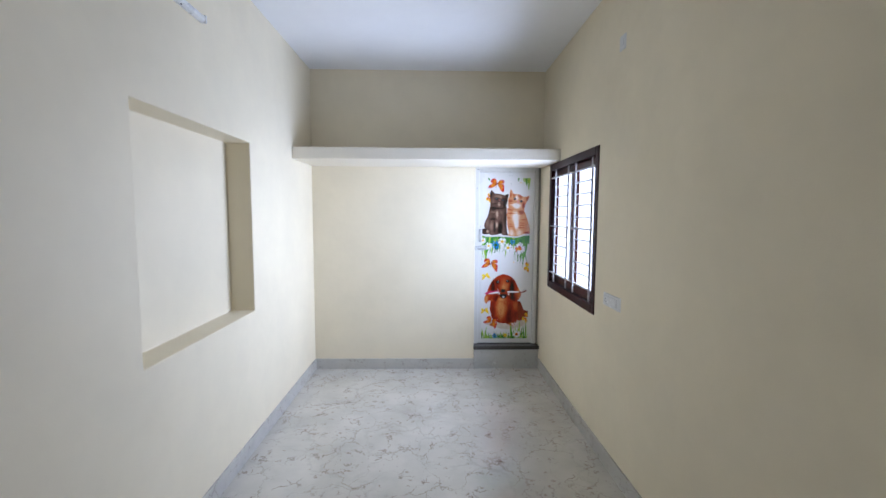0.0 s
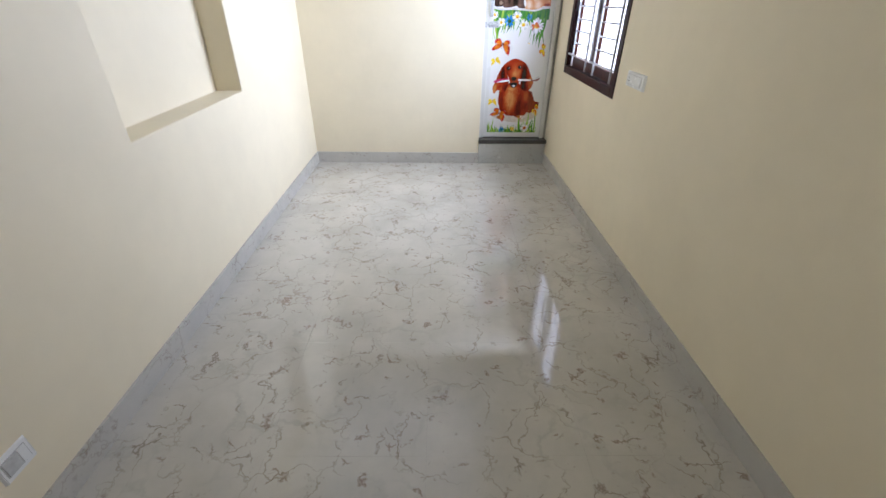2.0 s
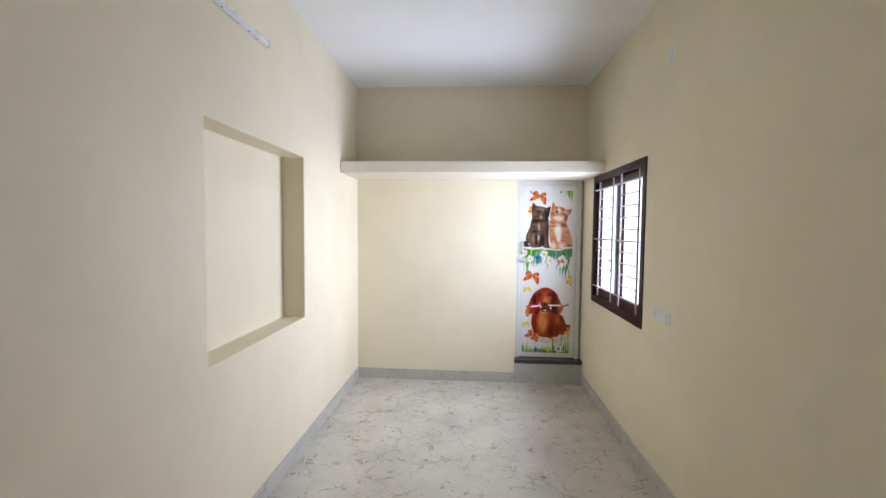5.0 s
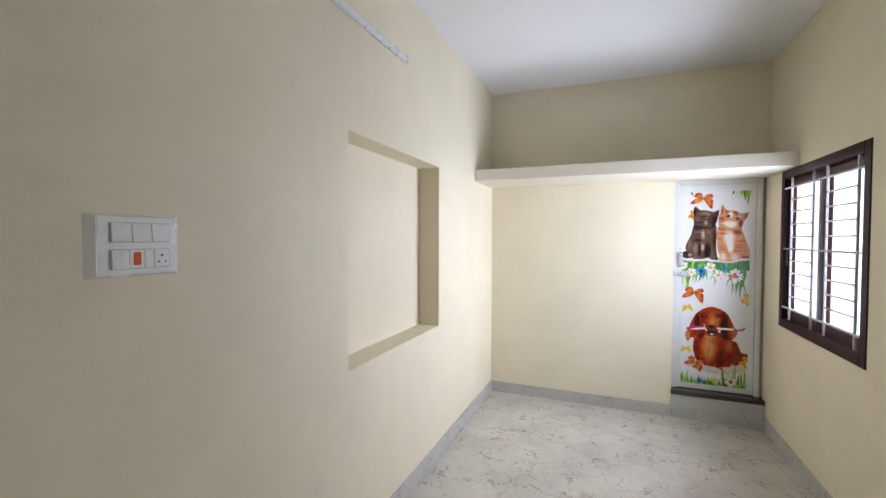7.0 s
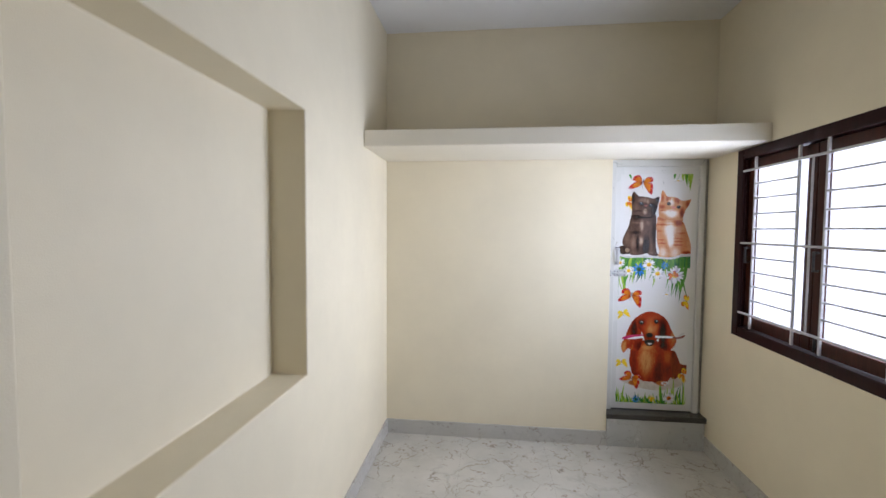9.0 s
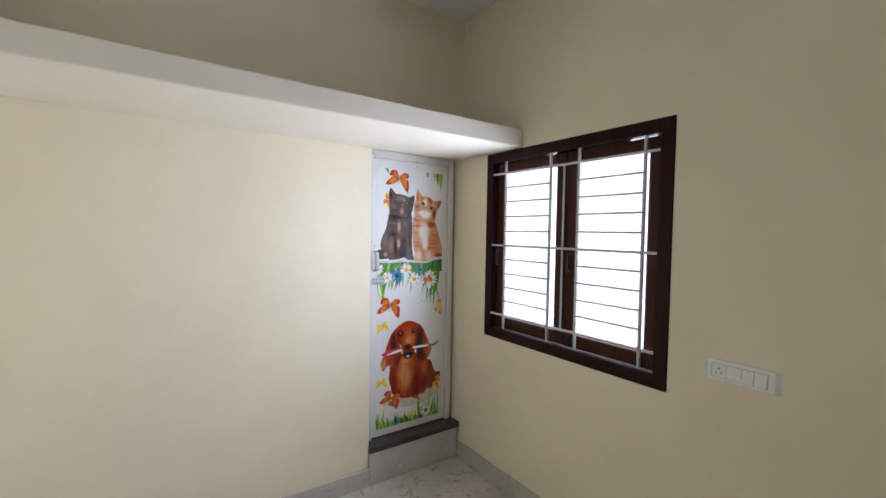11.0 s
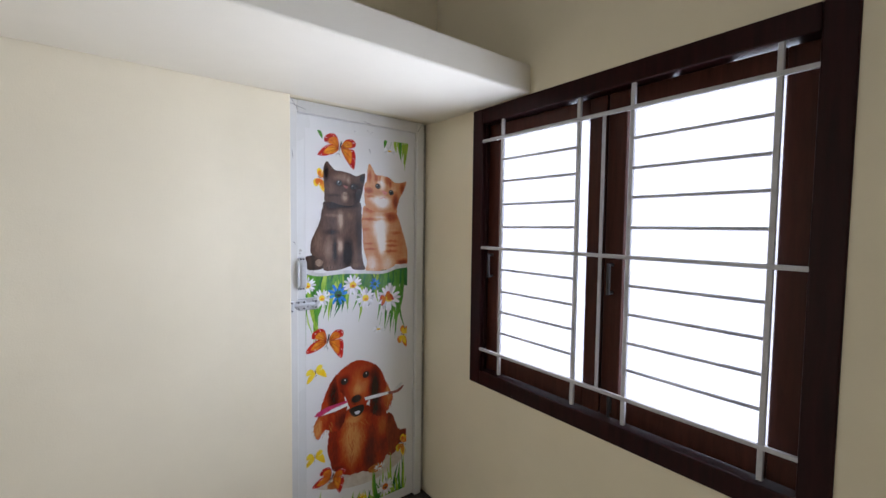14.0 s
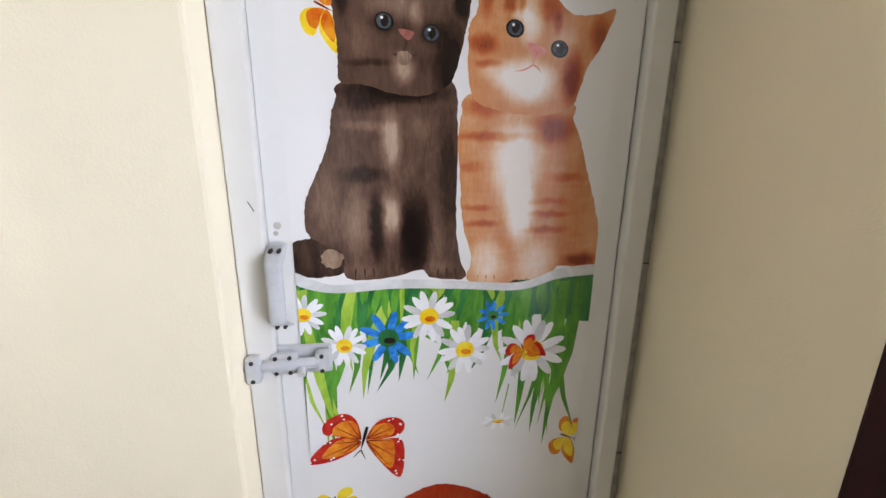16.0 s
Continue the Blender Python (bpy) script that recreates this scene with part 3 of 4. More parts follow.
    def butterfly(self, x, z, s, turn, rim, body_ink, veins=True):
        m = Matrix.Rotation(radians(turn), 2)

        def at(u, w):
            q = m @ Vector((u, w)) * s
            return (x + q.x, z + q.y)

        wings = (((-0.005, 0.004), (-0.03, 0.012), (-0.068, 0.02), (-0.066, 0.045), (-0.035, 0.06), (-0.012, 0.045)),
                 ((-0.005, 0), (-0.04, 0.012), (-0.07, 0), (-0.1, -0.038), (-0.06, -0.038), (-0.02, -0.02)),
                 ((0.004, 0.004), (0.025, 0.038), (0.055, 0.045), (0.073, 0.032), (0.066, 0.01), (0.03, 0.002)),
                 ((0.004, 0), (0.035, 0.002), (0.068, -0.004), (0.072, -0.05), (0.062, -0.085), (0.03, -0.05)))
        for w in wings:
            c = Vector((sum(p[0] for p in w) / 6, sum(p[1] for p in w) / 6))
            self.curve([at(*p) for p in w], rim)
            root = Vector(w[0])
            inner = [root.lerp(Vector(p), 0.74) for p in w]
            self.curve([at(*p) for p in inner], body_ink)
            if veins:
                for p in inner[1:]:
                    tip = root.lerp(p, 1.05)
                    self.blade(*at(*root), *at(*tip), 0.0012 * s, I_DRUST)
                for p in w[2:5]:
                    for k in (0.84, 0.93):
                        d = root.lerp(Vector(p), k)
                        self.oval(*at(d.x + random.uniform(-0.004, 0.004), d.y + random.uniform(-0.004, 0.004)), 0.0022 * s, 0.0017 * s, I_WHITE, 30, 0, 8)
        a, b = at(0.007, 0.03), at(-0.006, -0.018)
        self.blade(*a, *b, 0.003 * s, I_BLACK if veins else I_DRUST)
        self.blade(*b, *at(-0.022, -0.034), 0.0009 * s, I_BLACK)
        return self.blade(*b, *at(0.002, -0.04), 0.0009 * s, I_BLACK)

    def done(self, label=""):
        return part(self.name, self.bm, self.mats, film, label)


# ground strip and hanging grass, then the flowers
random.seed(5)
g = Print("grass_print")
g.curve([(0.60, 1.405), (0.66, 1.392), (0.76, 1.398), (0.86, 1.392), (0.97, 1.388), (1.04, 1.41), (1.12, 1.415), (1.12, 1.32), (1.0, 1.335), (0.93, 1.305), (0.86, 1.33), (0.78, 1.30), (0.72, 1.325), (0.66, 1.30), (0.59, 1.32)], I_DGREEN)
for k in range(90):
    x = 0.6 + 0.5 * (k + random.random()) / 90
    g.blade(x, 1.40, x + random.uniform(-0.02, 0.02), 1.345 + random.uniform(-0.03, 0.02), 0.007, random.choice((I_DGREEN, I_DGREEN, I_GREEN)), random.uniform(-0.01, 0.01))
    if k % 2:
        continue
    low = 1.20 + 0.05 * math.cos((x - 0.85) * 12) + random.uniform(-0.05, 0.06)
    if x < 0.66 or x > 0.99:
        low -= 0.06
    g.blade(x + random.uniform(-0.02, 0.02), 1.395, x + random.uniform(-0.055, 0.055), low, random.uniform(0.006, 0.011), random.choice((I_GREEN, I_GREEN, I_DGREEN, I_LGREEN)), random.uniform(-0.032, 0.032))
for x0, x1, z in ((0.62, 0.645, 1.085), (0.615, 0.655, 1.13), (1.07, 1.035, 1.06), (1.05, 1.01, 1.09), (0.99, 0.975, 1.11), (0.86, 0.84, 1.17)):
    g.blade(x0, 1.33, x1, z, 0.009, random.choice((I_GREEN, I_LGREEN)), random.uniform(-0.012, 0.012))
g.curve([(0.60, 1.425), (0.66, 1.402), (0.76, 1.408), (0.86, 1.402), (0.97, 1.396), (1.04, 1.418), (1.12, 1.424), (1.12, 1.408), (1.04, 1.4), (0.97, 1.382), (0.86, 1.388), (0.76, 1.392), (0.66, 1.388), (0.60, 1.405)], I_SHADE)
g.done("green hanging grass under a pale ledge")
for k, (x, z, r) in enumerate(((0.61, 1.352, 0.036), (0.672, 1.293, 0.038), (0.815, 1.34, 0.046), (0.878, 1.275, 0.046), (1.001, 1.266, 0.062))):
    Print("daisy_print", 0.006).daisy(x, z, r, I_WHITE, I_YELLOW).done("white daisy with yellow heart")
for x, z, r in ((0.746, 1.304, 0.05), (0.926, 1.337, 0.028)):
    Print("cornflower_print", 0.0055).daisy(x, z, r, I_BLUE, I_DGREEN, 9).done("blue cornflower")
Print("butterfly_print", 0.009).butterfly(0.985, 1.268, 0.42, 35, I_RED, I_ORANGE, False).done("small red butterfly on a daisy")
Print("daisy_print").blade(0.962, 1.2, 0.95, 1.125, 0.0012, I_GREEN).daisy(0.945, 1.122, 0.03, I_WHITE, I_YELLOW, 10, 0.35).done("small drooping daisy")
Print("butterfly_print").butterfly(0.755, 1.938, 1.0, 0, I_RED, I_ORANGE).done("red and orange butterfly")
Print("butterfly_print", 0.003).butterfly(0.698, 1.103, 1.0, 0, I_RED, I_ORANGE).done("red and orange butterfly")
Print("butterfly_print").butterfly(0.672, 1.803, 0.55, 80, I_YELLOW, I_ORANGE, False).done("yellow butterfly")
Print("butterfly_print").butterfly(0.644, 0.972, 0.52, 25, I_YELLOW, I_YELLOW, False).done("yellow butterfly")
Print("butterfly_print").butterfly(0.640, 0.600, 0.52, 15, I_YELLOW, I_YELLOW, False).done("yellow butterfly")
Print("butterfly_print").butterfly(1.088, 1.075, 0.6, 80, I_ORANGE, I_YELLOW, False).done("yellow butterfly")
g = Print("grass_print")
for x0, x1, z in ((1.03, 1.038, 1.95), (1.045, 1.06, 1.92), (1.06, 1.066, 1.91), (1.075, 1.07, 1.93), (1.09, 1.075, 1.90), (1.10, 1.085, 1.87), (0.98, 0.972, 1.965), (0.66, 0.675, 1.965)):
    g.blade(x0, 2.003, x1, z, 0.008, random.choice((I_GREEN, I_LGREEN)), random.uniform(-0.006, 0.006))
g.done("hanging green blades")
Print("daisy_print").blade(1.01, 2.0, 1.0, 1.958, 0.001, I_GREEN).daisy(1.0, 1.955, 0.03, I_WHITE, I_YELLOW, 10, 0.35).done("small drooping daisy")

# the brown kitten, as plain shapes
random.seed(8)
BROWNS = [(0.006, 0.003, 0.003), (0.034, 0.017, 0.012), (0.11, 0.06, 0.042), (0.22, 0.135, 0.095), (0.45, 0.33, 0.24)]
GINGERS = [(0.22, 0.035, 0.014), (0.46, 0.12, 0.04), (0.58, 0.26, 0.11), (0.70, 0.47, 0.31), (0.80, 0.74, 0.68)]
F_BROWN = fur_ink("ink_brown_kitten_coat", BROWNS, 0.42, [(0.7, 1.501, 0.021, 0.055, 0.22), (0.733, 1.494, 0.012, 0.056, -0.3), (0.755, 1.514, 0.018, 0.037, 0.42), (0.792, 1.478, 0.026, 0.07, -0.36), (0.827, 1.476, 0.016, 0.058, 0.1), (0.757, 1.628, 0.016, 0.043, 0.4), (0.719, 1.679, 0.036, 0.01, -0.14), (0.718, 1.649, 0.036, 0.008, 0.14), (0.714, 1.577, 0.036, 0.013, -0.2), (0.765, 1.582, 0.025, 0.025, 0.06), (0.657, 1.534, 0.023, 0.049, 0.12), (0.843, 1.577, 0.016, 0.101, -0.16), (0.8, 1.646, 0.019, 0.025, 0.14), (0.764, 1.697, 0.08, 0.016, -0.32), (0.826, 1.425, 0.033, 0.013, 0.1), (0.705, 1.424, 0.03, 0.014, 0.1)], 0.0, 0.18, 1.3)
F_BROWN_HEAD = fur_ink("ink_brown_kitten_head", BROWNS, 0.42, [(0.777, 1.729, 0.017, 0.021, 0.42), (0.763, 1.811, 0.042, 0.023, 0.24), (0.715, 1.763, 0.023, 0.029, 0.12), (0.844, 1.737, 0.024, 0.055, -0.3), (0.693, 1.828, 0.01, 0.031, -0.34), (0.861, 1.817, 0.011, 0.02, -0.36), (0.796, 1.801, 0.009, 0.023, 0.2), (0.729, 1.735, 0.036, 0.006, -0.16), (0.782, 1.786, 0.012, 0.015, -0.12), (0.751, 1.79, 0.019, 0.017, -0.2), (0.817, 1.777, 0.02, 0.018, -0.2), (0.81, 1.736, 0.025, 0.018, -0.06)], 0.0, 0.14, 1.2)
F_GINGER = fur_ink("ink_ginger_kitten_coat", GINGERS, 0.5, [(0.952, 1.6, 0.04, 0.064, 0.5), (0.963, 1.519, 0.025, 0.053, 0.55), (0.912, 1.432, 0.03, 0.04, 0.3), (0.995, 1.427, 0.032, 0.041, 0.3), (1.01, 1.648, 0.035, 0.026, -0.4), (0.912, 1.636, 0.06, 0.008, -0.3), (0.899, 1.677, 0.033, 0.014, -0.26), (1.009, 1.487, 0.036, 0.007, -0.3), (1.015, 1.513, 0.036, 0.006, -0.28), (0.899, 1.499, 0.03, 0.007, -0.28), (0.892, 1.525, 0.027, 0.006, -0.24), (1.008, 1.534, 0.036, 0.006, -0.2), (1.058, 1.518, 0.03, 0.081, -0.1), (0.939, 1.47, 0.015, 0.039, -0.1), (1.075, 1.432, 0.03, 0.014, -0.5), (0.879, 1.589, 0.02, 0.009, -0.2), (1.036, 1.573, 0.029, 0.008, -0.22)], 0.12, 0.13, 1.1)
F_GINGER_HEAD = fur_ink("ink_ginger_kitten_head", GINGERS, 0.48, [(0.964, 1.802, 0.018, 0.037, 0.4), (0.965, 1.715, 0.042, 0.032, 0.55), (0.918, 1.727, 0.027, 0.019, 0.3), (0.892, 1.766, 0.022, 0.014, -0.32), (0.902, 1.739, 0.019, 0.007, -0.3), (1.034, 1.722, 0.016, 0.038, -0.42), (0.991, 1.816, 0.027, 0.019, -0.28), (0.931, 1.822, 0.009, 0.024, -0.3), (0.951, 1.823, 0.005, 0.025, -0.25), (1.005, 1.797, 0.007, 0.018, -0.25), (0.897, 1.829, 0.01, 0.03, -0.28), (1.071, 1.784, 0.016, 0.028, -0.36), (1.022, 1.773, 0.017, 0.019, 0.1), (0.944, 1.807, 0.02, 0.009, 0.25)], 0.08, 0.12)


def kitten_eye(c, x, z, turn):
    c.oval(x, z, 0.0140, 0.0122, I_BLACK, turn)
    c.oval(x, z + 0.0005, 0.0105, 0.0096, I_EYE, turn)
    c.oval(x + 0.001, z + 0.001, 0.0055, 0.0078, I_BLACK, turn)
    c.oval(x - 0.003, z + 0.005, 0.0022, 0.0018, I_WHITE, 0, 0, 8)


def paw(c, x, z, rx, toe):
    for dx in (-0.5, 0.0, 0.5):
        c.blade(x + dx * rx, z + 0.006, x + dx * rx * 1.1, z - 0.012, 0.0012, toe)


c = Print("brown_kitten_print", 0.002)
c.curve([(0.598, 1.467), (0.616, 1.477), (0.644, 1.477), (0.679, 1.457), (0.684, 1.425), (0.642, 1.415), (0.597, 1.421)], I_DBROWN, 0.0012)
c.oval(0.661, 1.446, 0.017, 0.016, I_LBROWN, 20, 0.1)
c.curve([(0.685, 1.707), (0.679, 1.687), (0.671, 1.664), (0.666, 1.629), (0.65, 1.59), (0.632, 1.552), (0.624, 1.523), (0.624, 1.49), (0.644, 1.471), (0.678, 1.453), (0.683, 1.413), (0.744, 1.41), (0.8, 1.423), (0.82, 1.409), (0.875, 1.407), (0.865, 1.442), (0.859, 1.488), (0.858, 1.552), (0.858, 1.627), (0.857, 1.664), (0.847, 1.713), (0.768, 1.735)], F_BROWN, 0.0010)
c.curve([(0.68, 1.83), (0.682, 1.855), (0.695, 1.877), (0.714, 1.86), (0.733, 1.843), (0.763, 1.841), (0.796, 1.836), (0.83, 1.825), (0.854, 1.834), (0.873, 1.839), (0.873, 1.813), (0.868, 1.786), (0.863, 1.762), (0.854, 1.731), (0.844, 1.71), (0.81, 1.693), (0.767, 1.693), (0.72, 1.705), (0.686, 1.708), (0.684, 1.733), (0.684, 1.762), (0.68, 1.796)], F_BROWN_HEAD, 0.0008)
for x, z in ((0.711, 1.422), (0.844, 1.418)):
    paw(c, x, z, 0.028, I_DBROWN)
kitten_eye(c, 0.75, 1.789, -8)
kitten_eye(c, 0.817, 1.776, -8)
c.curve([(0.77, 1.78), (0.792, 1.777), (0.783, 1.766)], I_PINKBROWN)
c.blade(0.782, 1.767, 0.778, 1.752, 0.0012, I_DBROWN)
c.blade(0.762, 1.747, 0.78, 1.753, 0.0016, I_DBROWN, -0.003)
c.blade(0.778, 1.753, 0.798, 1.748, 0.0016, I_DBROWN, -0.003)
c.curve([(0.768, 1.748), (0.778, 1.752), (0.788, 1.747), (0.783, 1.735), (0.773, 1.734)], I_LBROWN, 0.001)
c.done("dark brown printed kitten shape")

c = Print("ginger_kitten_print", 0.002)
c.curve([(0.873, 1.695), (0.863, 1.664), (0.858, 1.627), (0.863, 1.577), (0.866, 1.526), (0.872, 1.487), (0.885, 1.441), (0.878, 1.405), (0.902, 1.395), (0.94, 1.394), (0.953, 1.395), (0.974, 1.388), (1.024, 1.385), (1.035, 1.423), (1.105, 1.419), (1.104, 1.476), (1.091, 1.531), (1.072, 1.585), (1.056, 1.632), (1.042, 1.664), (1.038, 1.687), (0.951, 1.715)], F_GINGER, 0.0010)
c.curve([(0.872, 1.789), (0.883, 1.811), (0.886, 1.853), (0.894, 1.886), (0.911, 1.869), (0.931, 1.84), (0.964, 1.838), (0.998, 1.831), (1.029, 1.811), (1.067, 1.813), (1.094, 1.82), (1.085, 1.791), (1.072, 1.762), (1.058, 1.742), (1.048, 1.71), (1.038, 1.684), (1.006, 1.67), (0.952, 1.669), (0.905, 1.677), (0.88, 1.692), (0.872, 1.726), (0.871, 1.762)], F_GINGER_HEAD, 0.0008)
for x, z in ((0.911, 1.404), (0.996, 1.398)):
    paw(c, x, z, 0.028, I_GINGER)
kitten_eye(c, 0.94, 1.788, -14)
kitten_eye(c, 1.01, 1.763, -14)
c.curve([(0.961, 1.77), (0.99, 1.761), (0.973, 1.75)], I_PINK)
c.blade(0.974, 1.752, 0.969, 1.74, 0.0012, I_PINK)
c.blade(0.97, 1.74, 0.94, 1.732, 0.0014, I_PINK, 0.004)
c.blade(0.97, 1.74, 0.984, 1.726, 0.0014, I_PINK, 0.003)
c.done("ginger printed kitten shape")

# the dog with a brush, as plain shapes, and the lower grass
RUSTS = [(0.018, 0.004, 0.003), (0.12, 0.010, 0.004), (0.33, 0.026, 0.007), (0.46, 0.085, 0.018), (0.60, 0.25, 0.07)]
F_DOG_HEAD = fur_ink("ink_dog_head", RUSTS, 0.5, [(0.858, 0.878, 0.051, 0.071, 0.3), (0.831, 0.849, 0.033, 0.03, 0.14), (0.927, 0.847, 0.031, 0.094, -0.5), (0.776, 0.911, 0.03, 0.026, -0.22), (0.881, 0.918, 0.032, 0.026, -0.22), (0.76, 0.845, 0.017, 0.049, -0.2), (0.836, 0.767, 0.045, 0.022, 0.1)], 0.0, 0.1)
F_DOG_EAR = fur_ink("ink_dog_ear", RUSTS, 0.5, [(0.724, 0.854, 0.023, 0.068, -0.42), (0.649, 0.721, 0.026, 0.047, 0.45), (0.761, 0.728, 0.032, 0.05, -0.25), (0.679, 0.779, 0.024, 0.047, 0.1), (0.93, 0.836, 0.028, 0.104, -0.5), (1.0, 0.798, 0.025, 0.074, 0.3), (0.94, 0.729, 0.036, 0.031, -0.3)], 0.0, 0.2)
F_DOG_COAT = fur_ink("ink_dog_coat", RUSTS, 0.44, [(0.815, 0.632, 0.063, 0.121, 0.5), (0.74, 0.636, 0.027, 0.089, -0.1), (0.906, 0.542, 0.035, 0.114, -0.2), (0.97, 0.648, 0.027, 0.064, 0.25), (0.971, 0.563, 0.027, 0.053, -0.15), (0.837, 0.726, 0.068, 0.02, 0.2), (0.74, 0.498, 0.043, 0.029, -0.2), (0.815, 0.532, 0.034, 0.071, 0.1)], 0.0, 0.22)
d = Print("ground_print")
d.curve([(0.64, 0.47), (0.75, 0.42), (0.9, 0.40), (1.04, 0.43), (1.11, 0.49), (1.0, 0.5), (0.8, 0.49)], I_SAND)
d.done("pale sandy shadow")
d = Print("dog_print", 0.0016)
d.curve([(0.982, 0.697), (1.025, 0.691), (1.057, 0.612), (1.108, 0.597), (1.109, 0.553), (1.052, 0.527), (1.039, 0.498), (0.996, 0.502), (0.983, 0.602)], I_DRUST, 0.0025)
d.curve([(0.709, 0.713), (0.699, 0.658), (0.694, 0.612), (0.709, 0.558), (0.725, 0.514), (0.794, 0.469), (0.871, 0.461), (0.941, 0.436), (0.977, 0.476), (1.002, 0.521), (0.995, 0.577), (0.988, 0.642), (1.0, 0.692), (0.952, 0.737), (0.836, 0.787), (0.761, 0.757)], F_DOG_COAT, 0.0025)
d.curve([(0.744, 0.947), (0.709, 0.916), (0.688, 0.872), (0.669, 0.82), (0.649, 0.768), (0.634, 0.725), (0.654, 0.677), (0.684, 0.711), (0.709, 0.699), (0.75, 0.691), (0.777, 0.733), (0.787, 0.79), (0.766, 0.874)], F_DOG_EAR, 0.003)
d.curve([(0.921, 0.961), (0.956, 0.929), (0.987, 0.865), (1.018, 0.805), (1.025, 0.771), (1.0, 0.724), (0.97, 0.7), (0.916, 0.725), (0.899, 0.781), (0.91, 0.851), (0.904, 0.924)], F_DOG_EAR, 0.003)
d.curve([(0.739, 0.943), (0.776, 0.974), (0.824, 0.992), (0.869, 0.987), (0.915, 0.965), (0.956, 0.929), (0.981, 0.877), (0.987, 0.833), (0.951, 0.81), (0.904, 0.801), (0.87, 0.758), (0.836, 0.747), (0.803, 0.775), (0.782, 0.83), (0.75, 0.877), (0.739, 0.919)], F_DOG_HEAD, 0.0012)
d.fur([(0.67, 0.80), (0.64, 0.72), (0.70, 0.70), (0.74, 0.72)], (I_GOLD, I_RUST), 24, 0.04, 0.0014, -0.3)
d.fur([(1.0, 0.84), (1.015, 0.76), (0.97, 0.73)], (I_GOLD, I_RUST), 14, 0.04, 0.0014, 0.25)
d.fur([(0.77, 0.72), (0.88, 0.72), (0.86, 0.54), (0.78, 0.54)], (I_GOLD, I_RUST), 36, 0.045, 0.0014)
for x, z in ((0.775, 0.908), (0.881, 0.918)):
    d.oval(x, z, 0.0165, 0.0155, I_BLACK)
    d.oval(x + 0.003, z + 0.005, 0.003, 0.003, I_WHITE, 0, 0, 8)
d.curve([(0.80, 0.772), (0.836, 0.782), (0.872, 0.775), (0.862, 0.742), (0.836, 0.732), (0.812, 0.742)], I_BLACK, 0.001)
d.curve([(0.823, 0.752), (0.838, 0.757), (0.853, 0.753), (0.84, 0.740)], I_SHADE)
d.shape([(0.636, 0.782), (0.648, 0.797), (0.70, 0.812), (0.79, 0.818), (0.79, 0.804), (0.72, 0.796), (0.66, 0.778)], I_MAGENTA)
d.shape([(0.668, 0.779), (0.72, 0.797), (0.79, 0.808), (0.79, 0.793), (0.73, 0.782)], I_WHITE)
d.shape([(0.875, 0.812), (0.95, 0.812), (1.004, 0.810), (1.004, 0.798), (0.95, 0.796), (0.878, 0.796)], I_WHITE)
d.curve([(1.0, 0.808), (1.04, 0.808), (1.075, 0.822), (1.087, 0.82), (1.06, 0.797), (1.01, 0.795)], I_PINKBROWN)
d.curve([(1.03, 0.812), (1.05, 0.83), (1.075, 0.84), (1.078, 0.825), (1.05, 0.81)], I_SHADE)
d.oval(0.834, 0.810, 0.030, 0.024, I_DRUST, 0, 0.04)
d.oval(0.834, 0.815, 0.024, 0.017, I_BLACK)
for x, z in ((0.735, 0.45), (0.935, 0.455)):
    d.oval(x, z, 0.042, 0.02, I_GOLD, 0, 0.06)
d.done("rust-brown printed dog shape holding a toothbrush")
Print("butterfly_print", 0.006).butterfly(0.715, 0.485, 0.85, -12, I_RED, I_ORANGE).done("red and orange butterfly")
random.seed(11)
g = Print("grass_print", 0.005)
for k in range(60):
    x = 0.605 + 0.495 * (k + random.random()) / 60
    top = 0.335 + 0.05 * random.random() + (0.13 * random.random() if x > 0.93 else 0) + (0.06 * random.random() if x < 0.66 else 0)
    g.blade(x, 0.295, x + random.uniform(-0.03, 0.03), top, random.uniform(0.004, 0.008), random.choice((I_GREEN, I_LGREEN, I_LGREEN, I_DGREEN)), random.uniform(-0.01, 0.01))
g.done("green grass along the foot of the picture")
Print("daisy_print", 0.012).daisy(0.985, 0.345, 0.045, I_WHITE, I_ORANGE).done("white daisy with orange heart")
Print("daisy_print", 0.01).daisy(0.955, 0.455, 0.03, I_WHITE, I_ORANGE, 10, 0.4).done("small white daisy")
Print("daisy_print", 0.012).daisy(0.862, 0.335, 0.025, I_YELLOW, I_YELLOW, 10).done("small yellow flower")
Print("cornflower_print", 0.012).daisy(0.75, 0.325, 0.03, I_BLUE, I_DGREEN, 9).done("blue cornflower")
Print("butterfly_print", 0.011).butterfly(1.085, 0.53, 0.6, 70, I_YELLOW, I_ORANGE, False).done("yellow butterfly")


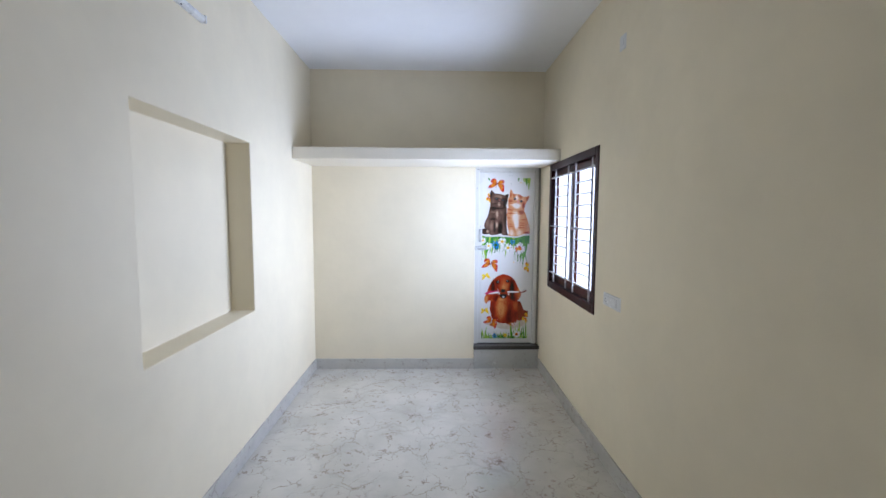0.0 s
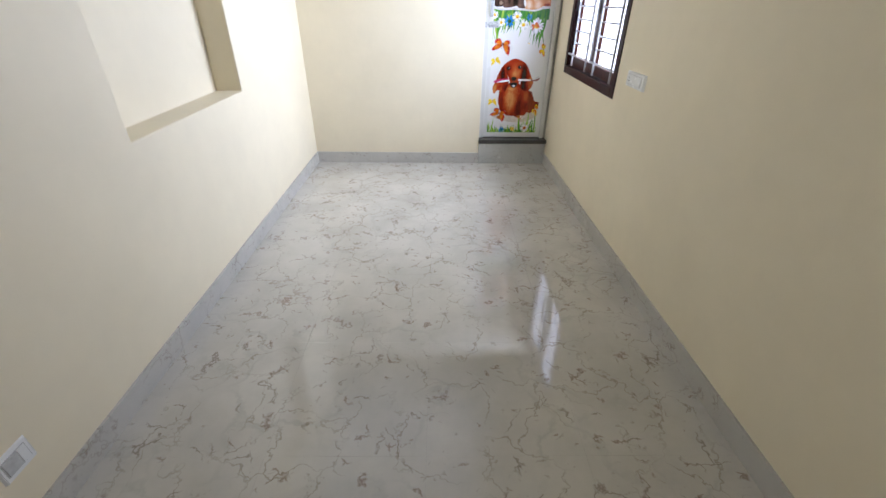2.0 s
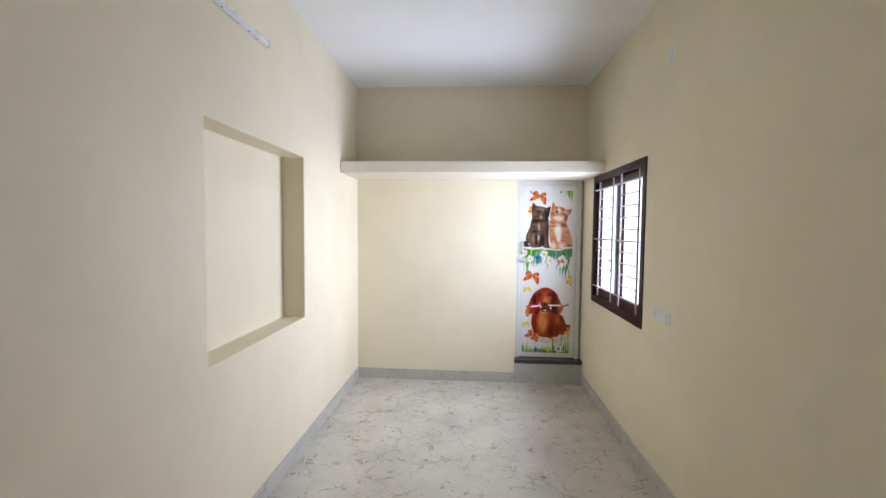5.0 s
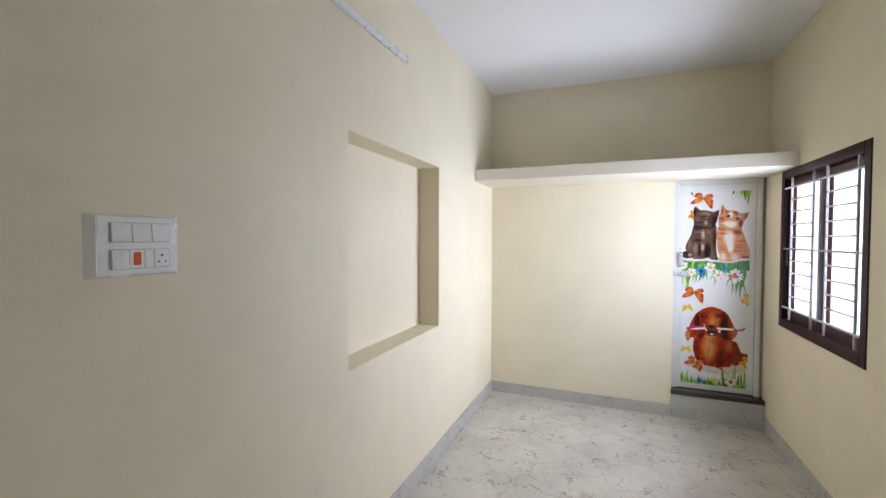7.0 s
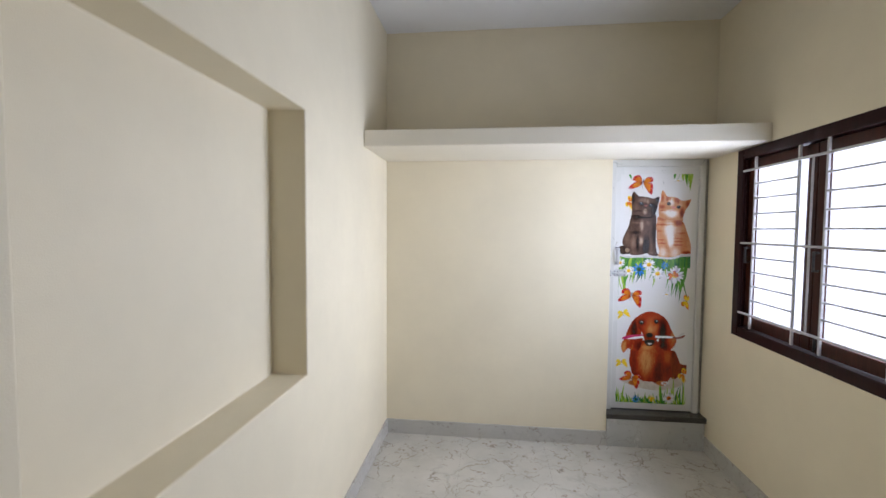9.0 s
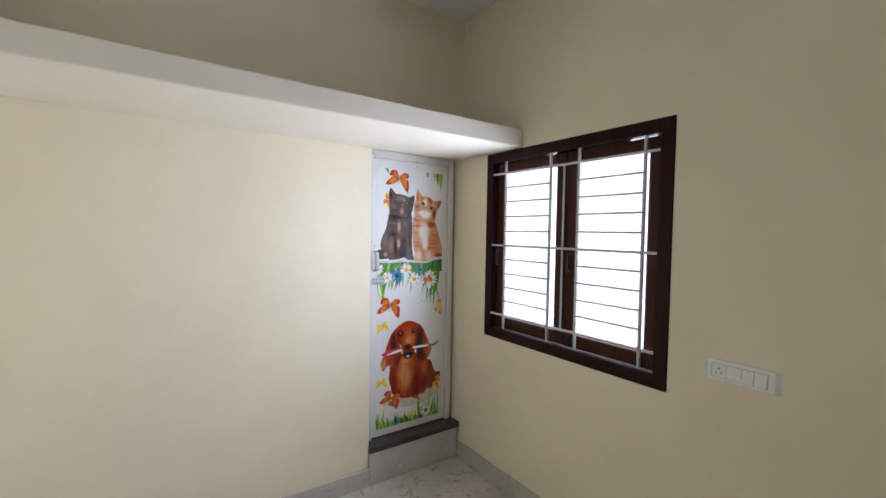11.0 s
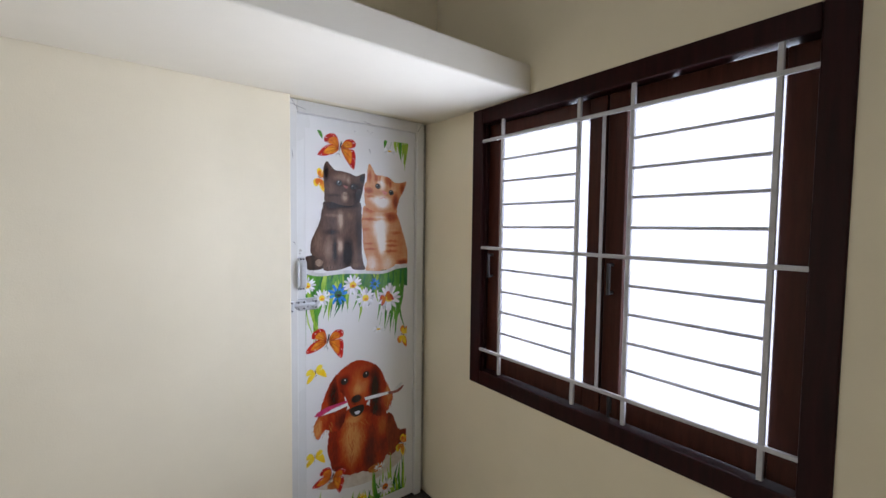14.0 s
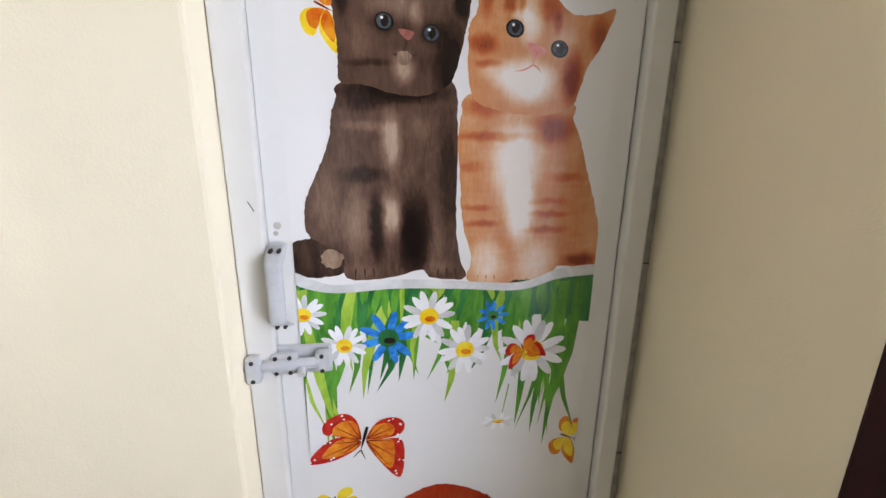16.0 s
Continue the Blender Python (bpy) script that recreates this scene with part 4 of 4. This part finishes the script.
# ---- switch plates ----
def wall_plate(name, side, y, z, deep, rows, label):
    """A bevelled plate on the west (side 1) or east (side -1) wall; rows: (z0, z1, modules), a module (y0, y1, kind)."""
    wall = LEFT if side > 0 else east((y[0] + y[1]) / 2)
    thing = empty(name)
    tagged(thing, label, "switchboard" if deep > 0.01 else "socket")

    def bx(d0, d1, a, b, bev=0.0, seg=1):
        xs = sorted((wall + side * d0, wall + side * d1))
        return box((xs[0], min(a[0], b[0]), a[1]), (xs[1], max(a[0], b[0]), b[1]), bev, seg)

    bm = bx(-0.003, deep, (y[0], z[0]), (y[1], z[1]))
    face = max(bm.faces, key=lambda f: f.calc_center_median().x * side)
    c = face.calc_center_median()
    ky, kz = 1 - 2 * deep * 1.6 / (y[1] - y[0]), 1 - 2 * deep * 0.45 / (z[1] - z[0])
    for v in face.verts:
        v.co.y, v.co.z = c.y + (v.co.y - c.y) * ky, c.z + (v.co.z - c.z) * kz
    bmesh.ops.bevel(bm, geom=list(bm.edges), offset=0.0015, segments=2, affect="EDGES")
    part("cover_plate", bm, WHITE_PLASTIC, thing)
    for za, zb, modules in rows:
        ya, yb = modules[0][0], modules[-1][1]
        part("module_tray", bx(deep - 0.001, deep + 0.0008, (ya - 0.0025, za - 0.0025), (yb + 0.0025, zb + 0.0025)), GREY_GAP, thing, "dark gap round the modules")
        for a, b, kind in modules:
            bm = bx(deep, deep + 0.004, (a + 0.0006, za), (b - 0.0006, zb), 0.001)
            if kind == "switch":
                for v in bm.verts:
                    if (v.co.x - wall) * side > deep + 0.0025 and v.co.z < (za + zb) / 2:
                        v.co.x += side * 0.003
            ob = part(kind + "_module", bm, GREY_GAP if kind == "jack" else WHITE_PLASTIC, thing)
            mid = (a + b) / 2
            if kind == "socket":
                bm = bmesh.new()
                for dy, dz, r in ((0, 0.008, 0.0035), (-0.009, -0.009, 0.0026), (0.009, -0.009, 0.0026)):
                    x = wall + side * (deep + 0.0042)
                    add_rod(bm, (x - side * 0.002, mid + dy, (za + zb) / 2 + dz), (x + side * 0.0004, mid + dy, (za + zb) / 2 + dz), r, 12)
                part("socket_hole", bm, DARK_HOLE, ob)
            elif kind == "neon":
                part("neon_lens", bx(deep + 0.003, deep + 0.006, (mid - 0.009, za + 0.008), (mid + 0.009, zb - 0.006), 0.0012), NEON, ob, "orange translucent switch rocker")
            elif kind == "switch":
                part("marker_dot", bx(deep + 0.0042, deep + 0.0048, (mid - 0.0015, zb - 0.008), (mid + 0.0015, zb - 0.005)), GREY_GAP, ob)
    return thing


wall_plate("switchboard", 1, (0.668, 0.908), (1.487, 1.648), 0.016, [
    (1.578, 1.625, [(0.722, 0.771, "switch"), (0.771, 0.82, "switch"), (0.82, 0.868, "switch")]),
    (1.51, 1.557, [(0.722, 0.764, "switch"), (0.764, 0.802, "neon"), (0.802, 0.826, "blank"), (0.826, 0.868, "socket")]),
], "white two-row switchboard with an orange neon switch on cream wall")
wall_plate("wall_socket", -1, (2.425, 2.673), (1.04, 1.126), 0.009, [
    (1.058, 1.108, [(2.463, 2.502, "switch"), (2.502, 2.542, "switch"), (2.542, 2.592, "blank"), (2.592, 2.642, "socket")]),
], "white socket and switch plate on cream wall below the window")
wall_plate("low_socket", 1, (0.748, 0.862), (0.244, 0.336), 0.006, [
    (0.264, 0.318, [(0.768, 0.816, "jack"), (0.816, 0.842, "blank")]),
], "white socket plate low on the cream wall above the skirting")
wall_plate("light_point_plate", -1, (2.49, 2.575), (2.602, 2.69), 0.006, [
    (2.63, 2.662, [(2.515, 2.55, "blank")]),
], "cream blank cover plate high on the wall")

# ---- lamp batten ----
batten = empty("lamp_batten")
tagged(batten, "slim white tube lamp batten, switched off, on cream wall", "wall lamp")
by0, by1, bz = 1.10, 2.308, 2.64
bm = bmesh.new()
prof = [(0.0, -0.016), (0.016, -0.018), (0.028, -0.012), (0.033, 0.0), (0.028, 0.012), (0.016, 0.018), (0.0, 0.016)]
ends = [[bm.verts.new((LEFT + 0.0005 + u, y, bz + w)) for u, w in prof] for y in (by0 + 0.014, by1 - 0.014)]
for k in range(7):
    bm.faces.new((ends[0][k], ends[0][(k + 1) % 7], ends[1][(k + 1) % 7], ends[1][k]))
bm.faces.new(ends[0]), bm.faces.new(ends[1])
bmesh.ops.recalc_face_normals(bm, faces=bm.faces)
part("diffuser", bm, TUBE, batten)
for a, b in ((by0, by0 + 0.0138), (by1 - 0.0138, by1)):
    part("end_cap", box((LEFT + 0.0005, a, bz - 0.0195), (LEFT + 0.035, b, bz + 0.0195), 0.004, 2), WHITE_PLASTIC, batten)
for y in (1.86, 2.1):
    part("clip_screw", add_rod(bmesh.new(), (LEFT + 0.02, y, bz - 0.017), (LEFT + 0.022, y, bz - 0.0205), 0.003, 8), BLACK_METAL, batten)

# ---- skirting, piece by piece ----
skirt = empty("baseboard")
structure(skirt, "grey polished marble tile skirting along the walls", "baseboard")


def skirting_run(a, b, axis, at, out):
    n = max(1, round(abs(b - a) / 0.6))
    for k in range(n):
        s, e = a + (b - a) * k / n + 0.0001, a + (b - a) * (k + 1) / n - 0.0001
        lo_hi = sorted((at, at + out))
        if axis == "y":
            bm = box((lo_hi[0], s, 0.0), (lo_hi[1], e, SKIRT), 0.0006)
        else:
            bm = box((s, lo_hi[0], 0.0), (e, lo_hi[1], SKIRT), 0.0006)
        if out < 0 and axis == "y":
            for v in bm.verts:
                v.co.x += east(v.co.y) - RIGHT
        part("skirting_tile", bm, SKIRTING, skirt)


skirting_run(FRONT, BACK - 0.0005, "y", LEFT, 0.011)
skirting_run(FRONT, BACK - 0.0005, "y", RIGHT, -0.011)
skirting_run(LEFT + 0.0115, RECESS_X - 0.001, "x", BACK, -0.012)

# ---- floor tiles ----
T = 0.6
first = None
for i in range(5):
    for j in range(11):
        place = pose(-0.84 + T * i, -1.7 + T * j, 0.0)
        if first is None:
            first = part("floor_tile", box((-T / 2 + 0.0002, -T / 2 + 0.0002, -0.0115), (T / 2 - 0.0002, T / 2 - 0.0002, 0.0), 0.0002), FLOOR, floor)
            first.matrix_basis = place
        else:
            tile = new("floor_tile", first.data)
            tile.parent, tile.matrix_basis = floor, place
